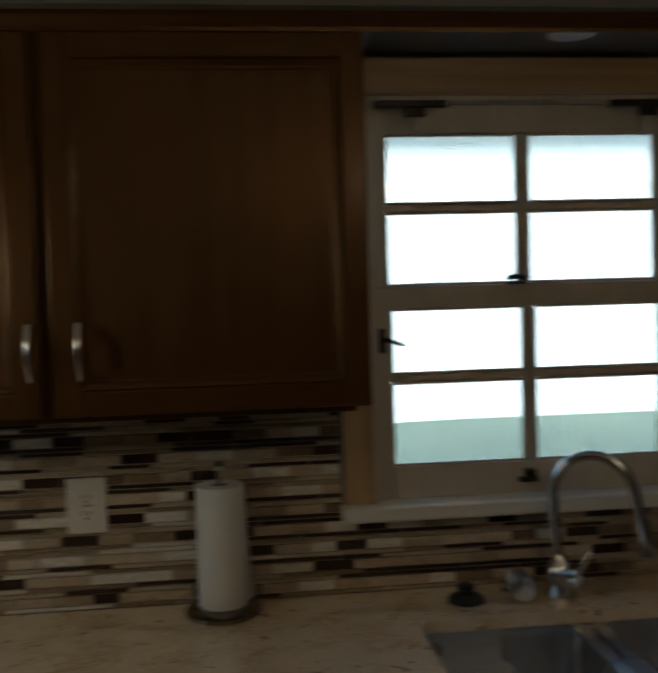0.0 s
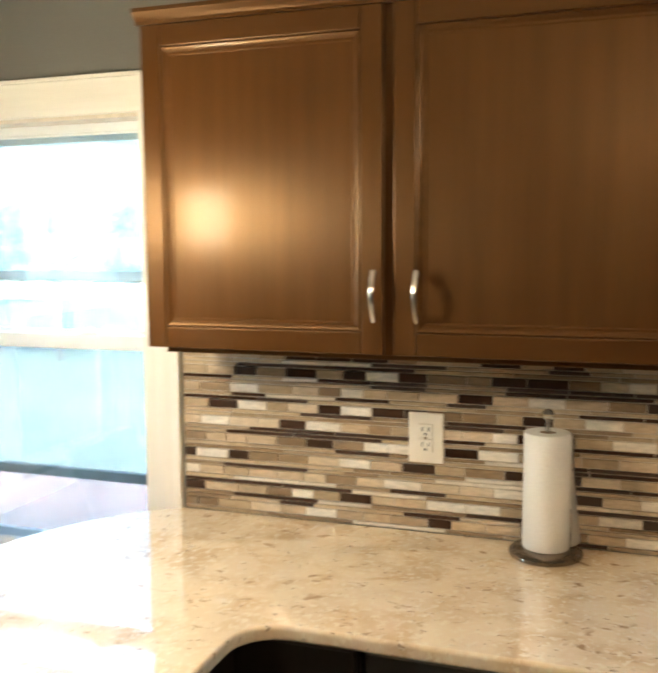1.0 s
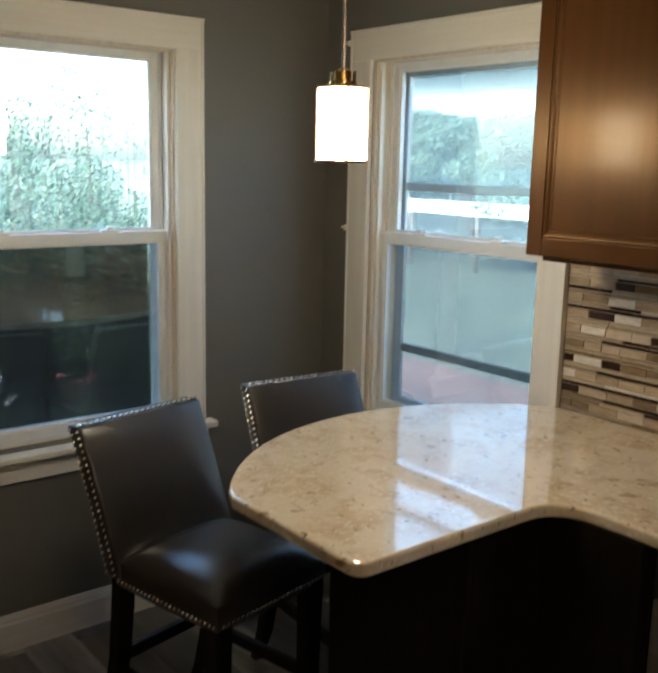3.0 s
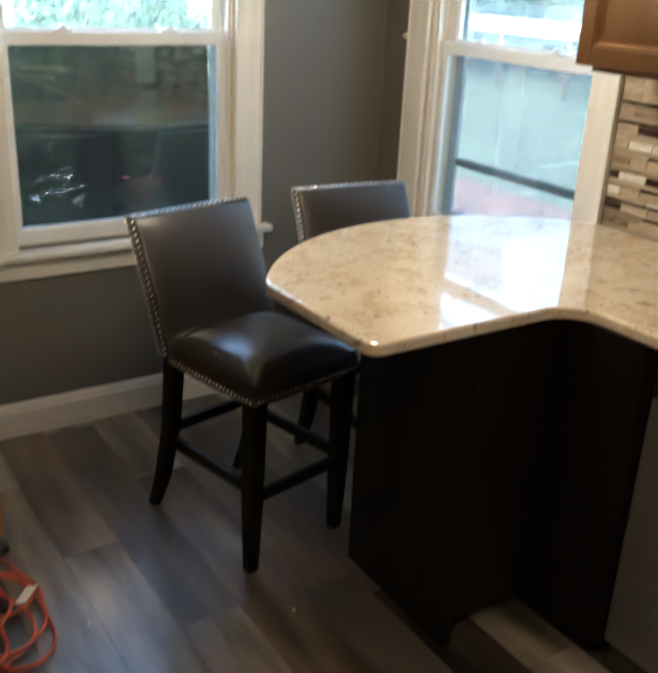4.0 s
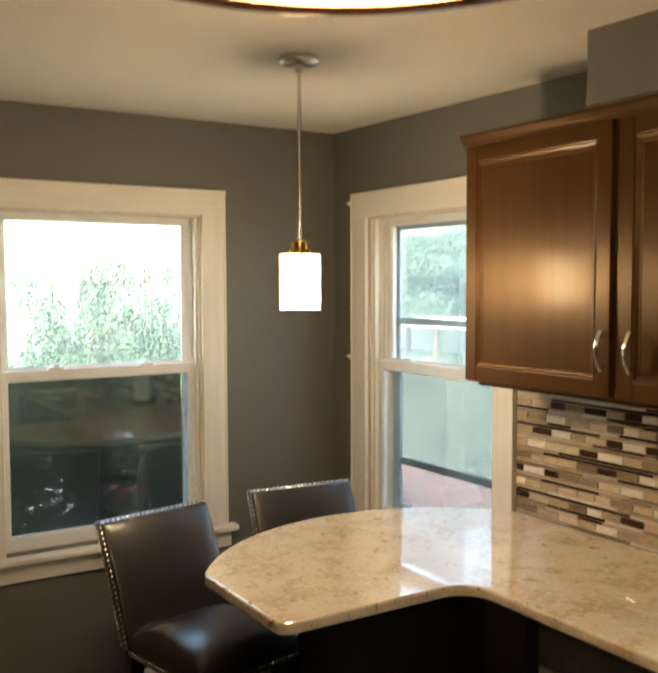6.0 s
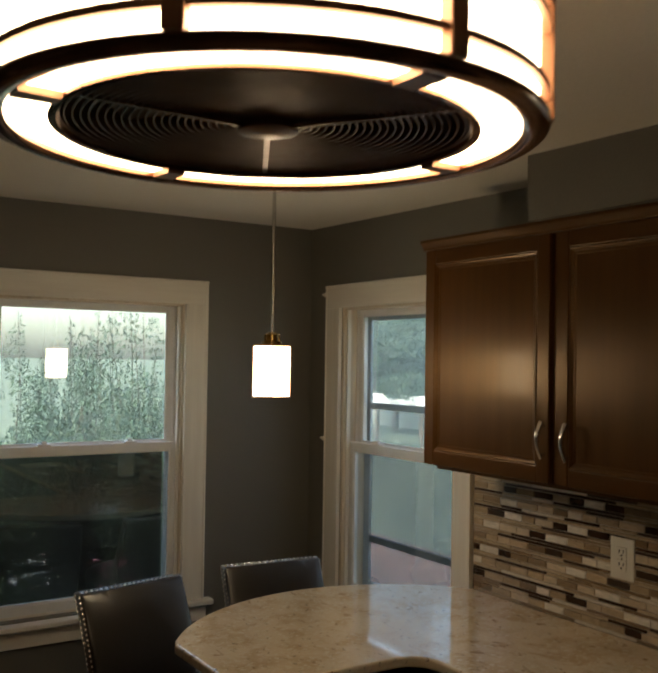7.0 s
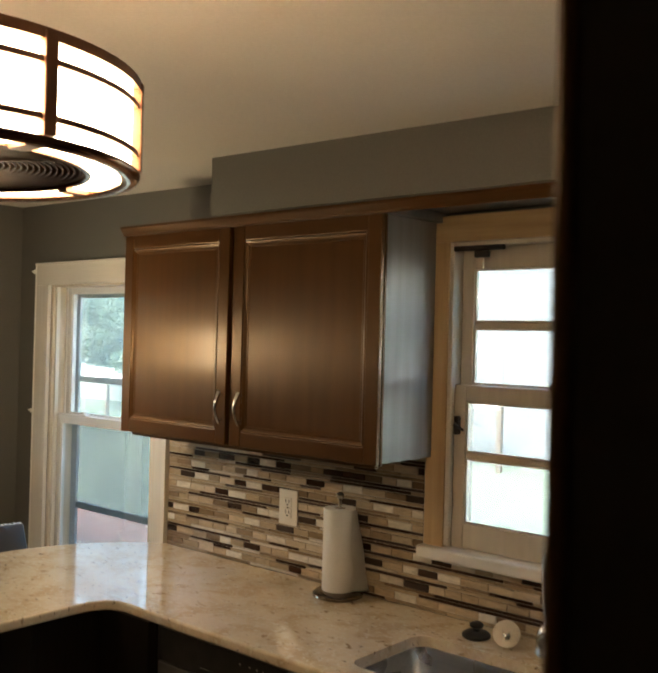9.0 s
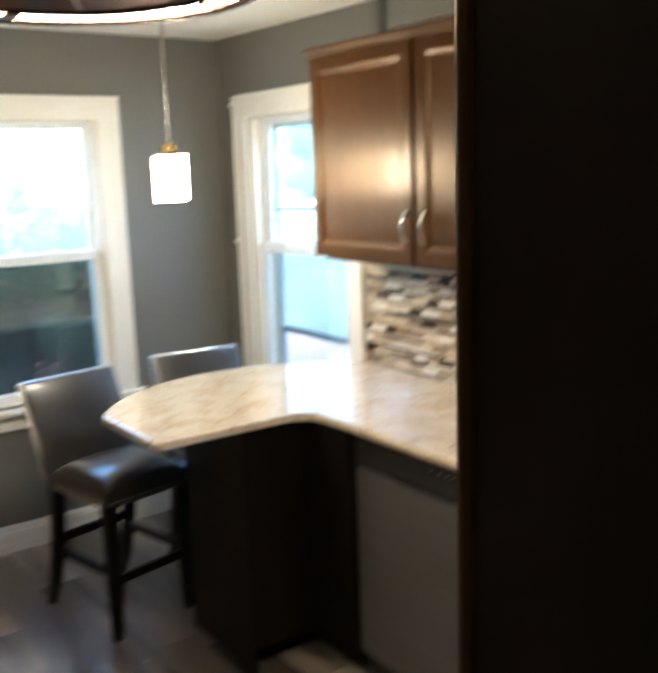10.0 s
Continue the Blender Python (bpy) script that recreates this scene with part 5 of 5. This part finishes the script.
MULCH = surface("dark mulch", (0.020, 0.014, 0.010), (0.055, 0.040, 0.028), 0.95, scale=(70, 70, 70), bump=0.8, blotch=0.3)
FENCE = surface("grey weathered fence", (0.16, 0.15, 0.14), (0.24, 0.225, 0.21), 0.85, scale=(30, 30, 3), bump=0.3, blotch=0.2, vary=0.15)
PINK = surface("pink petals", (0.34, 0.075, 0.11), (0.48, 0.16, 0.21), 0.6, bump=0.0)

GROUND = -0.55
bm = bmesh.new()
steps = [-900, -200, -60, -20, -8, -3, 0, 3, 6, 10, 20, 60, 200, 900]
rng = random.Random(3)
vs = {}
for i, x in enumerate(steps):
    for j, y in enumerate(steps):
        vs[i, j] = bm.verts.new((x, y, GROUND + (rng.uniform(-0.04, 0.04) if 1 < i < 11 else 0)))
for i in range(len(steps) - 1):
    for j in range(len(steps) - 1):
        bm.faces.new((vs[i, j], vs[i + 1, j], vs[i + 1, j + 1], vs[i, j + 1]))
setting("ground", bm, LAWN, "mown green lawn round the house", "lawn")
setting("planting_bed", boxes(((-2.6, -4.2, GROUND - 0.05), (-0.145, 1.6, GROUND + 0.06)), bevel=0.03), MULCH, "dark mulched planting bed under the window", "flower bed")
setting("house_foundation", boxes(((-0.139, SOUTH - 0.139, GROUND - 0.1), (EAST + 0.139, 0.139, FLOOR - 0.121))), FENCE, "grey house foundation", "foundation")
setting("roof", boxes(((-0.45, SOUTH - 0.45, CEIL + 0.121), (EAST + 0.45, 0.45, CEIL + 0.25))), WHITE_OUT, "white eave and roof slab of the house", "roof")


def leaf_cloud(rng, blobs, count, size, flat=0.5):
    """Many small leaves scattered through soft blobs (x, y, z, rx, ry, rz): vertices and faces."""
    verts, faces = [], []
    total = sum(b[3] * b[4] * b[5] for b in blobs) ** 1.0
    for b in blobs:
        for _ in range(int(count * b[3] * b[4] * b[5] / total)):
            while True:
                p = [rng.uniform(-1, 1) for _ in range(3)]
                q = p[0] ** 2 + p[1] ** 2 + p[2] ** 2
                if q < 1 and rng.random() < 0.25 + q:
                    break
            c = Vector((b[0] + p[0] * b[3], b[1] + p[1] * b[4], b[2] + p[2] * b[5]))
            m = Euler((rng.uniform(-1.2, 1.2), rng.uniform(-1.2, 1.2), rng.uniform(0, 6.3))).to_matrix()
            l, w = size * rng.uniform(0.7, 1.4), size * flat * rng.uniform(0.7, 1.3)
            i = len(verts)
            for x, y, z in ((-l, 0, 0), (0, -w, 0.12 * l), (l, 0, 0), (0, w, 0.12 * l)):
                verts.append(c + m @ Vector((x, y, z)))
            faces.append((i, i + 1, i + 2, i + 3))
    me = bpy.data.meshes.new("leaves")
    me.from_pydata(verts, [], faces)
    return me


def bush(x, y, h, w, seed):
    rng = random.Random(seed)
    s = thing("bush", (x, y, GROUND + 0.05), "tall green shrub with upright twigs outside the window", "bush", "bushes along the wall")
    blobs, stems = [], bmesh.new()
    for i in range(30):
        a, r = rng.uniform(0, 6.3), w * math.sqrt(rng.random()) * 0.9
        bx, by = r * math.cos(a), r * math.sin(a)
        top = h * rng.uniform(0.66, 0.90) if i % 4 else h * rng.uniform(0.92, 1.12)
        sway = (rng.uniform(-0.16, 0.16), rng.uniform(-0.16, 0.16))
        def along(f):
            return bx * (0.5 + 0.5 * f) + sway[0] * f * f, by * (0.5 + 0.5 * f) + sway[1] * f * f
        tube(stems, [(x + along(f)[0], y + along(f)[1], GROUND + top * f) for f in (0.0, 0.3, 0.6, 0.8, 1.0)], [0.008, 0.006, 0.004, 0.003, 0.0015], 5)
        for k in range(5):
            f = 0.32 + 0.14 * k
            u, v = along(f)
            size = 0.24 * (1.2 - f) * rng.uniform(0.7, 1.2)
            blobs.append((u + rng.uniform(-0.08, 0.08), v + rng.uniform(-0.08, 0.08), top * f - 0.05 + rng.uniform(-0.12, 0.12), size, size, 0.18 * rng.uniform(0.7, 1.3)))
        u, v = along(0.95)
        blobs.append((u, v, top * 0.95 - 0.05, 0.04, 0.04, 0.11))
    part("stems", stems, BARK, s)
    me = leaf_cloud(rng, blobs, 76000, 0.0150, 0.36)
    me.materials.append(LEAF)
    ob = new("foliage", me)
    ob.parent = s
    return s


for i, (bx, by, h, w) in enumerate(((-1.55, -0.55, 2.32, 0.50), (-1.6, -1.20, 2.08, 0.52), (-1.65, -0.02, 2.42, 0.48), (-2.6, -0.10, 2.62, 0.58), (-2.5, -0.85, 2.44, 0.6), (-2.5, -1.6, 2.18, 0.6))):
    bush(bx, by, h, w, 40 + i)

WHITE_PETAL = surface("white petals", (0.78, 0.79, 0.80), (0.85, 0.85, 0.86), 0.6, bump=0.0)


def flower_plant(x, y, z, material, label, seed):
    rng = random.Random(seed)
    s = thing("flower_plant", (x, y, GROUND + 0.05), label, "plant", "flowering plants in the bed")
    blooms, stems = bmesh.new(), bmesh.new()
    for i in range(14):
        p = Vector((x + rng.uniform(-0.10, 0.10), y + rng.uniform(-0.10, 0.10), z + rng.uniform(-0.07, 0.07)))
        for k in range(5):
            m = Matrix.Translation(p) @ Euler((rng.uniform(-0.5, 0.5), rng.uniform(-0.5, 0.5), 1.26 * k)).to_matrix().to_4x4()
            q = [blooms.verts.new(m @ Vector(c)) for c in ((0, 0, 0), (0.012, -0.008, 0.004), (0.024, 0, 0.002), (0.012, 0.008, 0.004))]
            blooms.faces.new(q)
        tube(stems, [(x + rng.uniform(-0.03, 0.03), y + rng.uniform(-0.03, 0.03), GROUND), tuple((Vector((x, y, (z + GROUND) / 2)) + p) / 2), tuple(p)], 0.003, 5)
    part("blooms", blooms, material, s)
    part("stems", stems, LEAF, s)


flower_plant(-0.80, -1.14, 0.70, WHITE_PETAL, "white flowering plant in the dark bed", 5)
flower_plant(-0.80, -0.72, 0.63, PINK, "pink flowering plant in the dark bed", 6)


def tree(x, y, h, w, seed, count=20000, leaf=0.060):
    rng = random.Random(seed)
    s = thing("tree", (x, y, GROUND), "leafy green tree standing beyond the yard", "tree", "trees round the yard")
    bm = tube(bmesh.new(), [(x, y, GROUND - 0.1), (x + 0.05, y, GROUND + h * 0.3), (x - 0.05, y + 0.1, GROUND + h * 0.6), (x, y, GROUND + h * 0.9)], [0.03 * h, 0.024 * h, 0.014 * h, 0.004 * h], 9)
    blobs = []
    for i in range(16):
        a = rng.uniform(0, 6.3)
        z = rng.uniform(0.35, 0.92)
        r = w * (1.1 - 0.7 * abs(z - 0.55)) * rng.uniform(0.3, 0.8)
        e = (x + r * math.cos(a), y + r * math.sin(a), GROUND + h * z)
        tube(bm, [(x, y, GROUND + h * z * 0.7), e], [0.010 * h, 0.003 * h], 6)
        blobs.append((e[0] - x, e[1] - y, e[2] - GROUND, w * rng.uniform(0.3, 0.5), w * rng.uniform(0.3, 0.5), h * rng.uniform(0.08, 0.14)))
    part("trunk", bm, BARK, s)
    me = leaf_cloud(rng, blobs, count, leaf, 0.6)
    me.materials.append(TREE_LEAF)
    ob = new("crown", me)
    ob.parent = s


for i, (a, b, h, w) in enumerate(((-9.4, 14.2, 3.6, 2.3), (-12.6, 14.6, 3.5, 1.9), (-15.2, 14.0, 3.6, 2.5), (-17.8, 15.0, 3.8, 2.6), (-20.5, 16.0, 4.0, 2.6))):
    tree(a, b, h, w, 90 + i)

# deck behind the kitchen
deck = thing("deck", (1.5, 2.0, GROUND), "red-stained wooden deck behind the house", "deck")
part("frame", boxes(((-5.0, 0.16, GROUND - 0.05), (5.4, 3.55, -0.185))), FENCE, deck)
board_mesh = None
for i in range(24):
    y = 0.16 + 0.142 * i
    if board_mesh is None:
        board_mesh = mesh_of(box(bmesh.new(), (-5.2, 0, -0.014), (5.2, 0.136, 0.014), 0.003, 1), "deck_board", DECK)
    ob = new("board", board_mesh)
    ob.parent = deck
    ob.location = Vector((0.2, y, -0.17)) - deck.location


def neighbour(x0, x1, y, h, first, label, siding=SIDING):
    s = thing("house", ((x0 + x1) / 2, y + 3, GROUND), label, "house")
    part("wall", boxes(((x0, y, GROUND - 0.1), (x1, y + 6, GROUND + h))), siding, s)
    for i in range(int(h / 0.125)):
        part("clapboard", moulding([(0, GROUND + 0.125 * i), (-0.006, GROUND + 0.125 * i), (-0.003, GROUND + 0.125 * i + 0.124), (0, GROUND + 0.125 * i + 0.124)], lambda u, d, v: (u, y + d, v), x0, x1), siding, s)
    part("fascia", boxes(((x0 - 0.4, y - 0.45, GROUND + h - 0.02), (x1 + 0.4, y - 0.40, GROUND + h + 0.18))), WHITE_OUT, s)
    part("gutter", boxes(((x0 - 0.4, y - 0.55, GROUND + h + 0.06), (x1 + 0.4, y - 0.452, GROUND + h + 0.19)), bevel=0.02), WHITE_OUT, s)
    part("roof", moulding([(-0.5, GROUND + h + 0.18), (-0.5, GROUND + h + 0.24), (3.0, GROUND + h + 1.7), (6.5, GROUND + h + 0.24), (6.5, GROUND + h + 0.18)], lambda u, d, v: (u, y + d, v), x0 - 0.4, x1 + 0.4), ROOFING, s)
    k = x0 + first
    while k < x1 - 1.4:
        w = part("window", boxes(((k, y - 0.06, GROUND + 1.0), (k + 1.0, y - 0.031, GROUND + 2.2))), WHITE_OUT, s, "white framed house window")
        for a, b in ((0.06, 0.48), (0.52, 0.94)):
            for c, d in ((1.06, 1.57), (1.63, 2.14)):
                part("pane", boxes(((k + a, y - 0.064, GROUND + c), (k + b, y - 0.0605, GROUND + d))), SLOT, w)
        k += 3.0


neighbour(2.6, 14.0, 12.0, 4.8, 7.5, "pale sided neighbouring house behind the yard")
# Shade put into the siding colour, so the sink window's view is less white.
shaded_siding = surface("blue-grey siding darkened as shade", (0.085, 0.092, 0.102), (0.115, 0.122, 0.132), 0.7, scale=(3, 3, 30), bump=0.1, blotch=0.12)
neighbour(-6.4, 1.4, 13.0, 4.4, 99.0, "low house beyond the lawn with a white gutter, blue-grey siding darkened as shade", shaded_siding)
SIDING_GREY = surface("grey-green house siding", (0.20, 0.225, 0.217), (0.26, 0.285, 0.273), 0.7, scale=(3, 3, 30), bump=0.1, blotch=0.12)
neighbour(-26.0, -9.0, 17.0, 4.75, 3.4, "grey-green sided house with a white gutter beyond the white board", SIDING_GREY)
# White board added as the bright glare band under window_2's storm rail.
fence = thing("fence", (-6.0, 12.0, GROUND), "broad white board on posts, standing in for glare on the storm pane", "fence")
for i in range(12):
    x = -26.0 + 2.0 * i
    part("post", boxes(((x - 0.05, 11.941, GROUND - 0.1), (x + 0.05, 12.04, GROUND + 1.42)), bevel=0.01), BARK, fence, "dark post carrying the added white board")
    if i < 11:
        part("board", boxes(((x + 0.001, 11.91, GROUND + 1.16), (x + 1.999, 11.938, GROUND + 1.45)), bevel=0.01), WHITE_OUT, fence)
wire = bmesh.new()
tube(wire, [(-6.0, -9.0, 3.4), (-6.0, -4.0, 3.08), (-6.0, -1.0, 2.98), (-6.0, 1.2, 3.06), (-6.0, 3.6, 3.4)], 0.012, 6)
tube(wire, [(-6.0, -9.0, GROUND), (-6.0, -9.0, 3.5)], 0.08, 8)
tube(wire, [(-6.0, 3.6, GROUND), (-6.0, 3.6, 3.5)], 0.08, 8)
tagged(new("overhead_wire", mesh_of(wire, "overhead_wire", BARK)), "dark overhead wire between two posts", "wire")


# ---- backsplash mosaic and floor planks ----
splash = setting("backsplash", boxes(((1.2285, -0.0045, TOP), (2.535, -0.0005, 1.4205)), ((2.535, -0.0045, TOP), (3.62, -0.0005, 1.096))), GROUT, "horizontal mosaic tile backsplash in browns and creams", "backsplash")
rng = random.Random(21)
tile_cache = {}


def tile_mesh(w, h):
    key = (round(w, 3), round(h, 4))
    if key not in tile_cache:
        bm = bmesh.new()
        a, b, e = key[0] / 2, key[1] / 2, 0.0012
        back = [bm.verts.new((x, 0.0, z)) for x, z in ((-a, -b), (a, -b), (a, b), (-a, b))]
        midv = [bm.verts.new((x, -0.0032, z)) for x, z in ((-a, -b), (a, -b), (a, b), (-a, b))]
        front = [bm.verts.new((x, -0.0042, z)) for x, z in ((-a + e, -b + e), (a - e, -b + e), (a - e, b - e), (-a + e, b - e))]
        for p, q in ((back, midv), (midv, front)):
            for i in range(4):
                bm.faces.new((p[i], p[(i + 1) % 4], q[(i + 1) % 4], q[i]))
        bm.faces.new(front)
        bmesh.ops.recalc_face_normals(bm, faces=bm.faces)
        tile_cache[key] = mesh_of(bm, "tile", TILE if h > 0.015 else TILE_THIN)
    return tile_cache[key]


rows = []
z = TOP + 0.002
k = 0
while z < 1.4175:
    h = (0.0084, 0.0222, 0.0084)[k % 3]
    rows.append((z, h))
    z += h + 0.0028
    k += 1
placed = 0
rest, rest_thin = bmesh.new(), bmesh.new()
for k, (z, h) in enumerate(rows):
    x = 1.2305 - (0.0, 0.03, 0.055)[k % 3] * rng.uniform(0.2, 1)
    end = 2.533 if z + h > 1.094 else 3.615
    while x < end:
        w = rng.choice((0.060, 0.073, 0.085, 0.085, 0.098)) if h > 0.015 else rng.choice((0.098, 0.148, 0.198, 0.248))
        a, b = max(x, 1.2305), min(x + w, end)
        x += w + 0.0028
        if b - a < 0.006 or z + h > 1.4200:
            continue
        covered = b > 1.884 and a < 1.976 and z < 1.232 and z + h > 1.100
        if covered and a > 1.880 and b < 1.980:
            continue
        proud = rng.uniform(0, 0.0008)
        if placed < 300 and 1.55 < (a + b) / 2 < 2.45:
            ob = new("tile", tile_mesh(b - a, h))
            ob.parent = splash
            ob.location = ((a + b) / 2, -0.0045 - proud + 0.0002, z + h / 2)
            placed += 1
        else:
            box(rest if h > 0.015 else rest_thin, (a, -0.0045 + 0.0002, z), (b, -0.0083 - proud, z + h))
for nm, bm, mat in (("tiles", rest, TILE_REST), ("thin_tiles", rest_thin, TILE_THIN_REST)):
    far = part(nm, bm, mat, splash, "mosaic tiles beyond the middle stretch")
    far["kind"] = "stuff"

rng = random.Random(12)
plank_cache = {}
row = 0
y = -0.955 + 0.178 * 6
while y > SOUTH:
    y1, y0 = min(y, -0.0), max(y - 0.178, SOUTH)
    y -= 0.178
    if y1 <= y0:
        continue
    x = -1.22 * (row * 0.37 % 1.0)
    if row == 6:
        x = 1.30 - 1.22
        x -= 1.22
    row += 1
    while x < EAST:
        a, b = max(x, 0.0), min(x + 1.22, EAST)
        x += 1.22
        if b - a < 0.03:
            continue
        key = (round(b - a, 3), round(y1 - y0, 3))
        if key not in plank_cache:
            bm = box(bmesh.new(), (-key[0] / 2 + 0.0003, -key[1] / 2 + 0.0003, -0.006), (key[0] / 2 - 0.0003, key[1] / 2 - 0.0003, 0.0), 0.0004, 1)
            plank_cache[key] = mesh_of(bm, "plank", PLANK)
        ob = new("plank", plank_cache[key])
        ob.parent = floor
        ob.location = ((a + b) / 2, (y0 + y1) / 2, FLOOR)
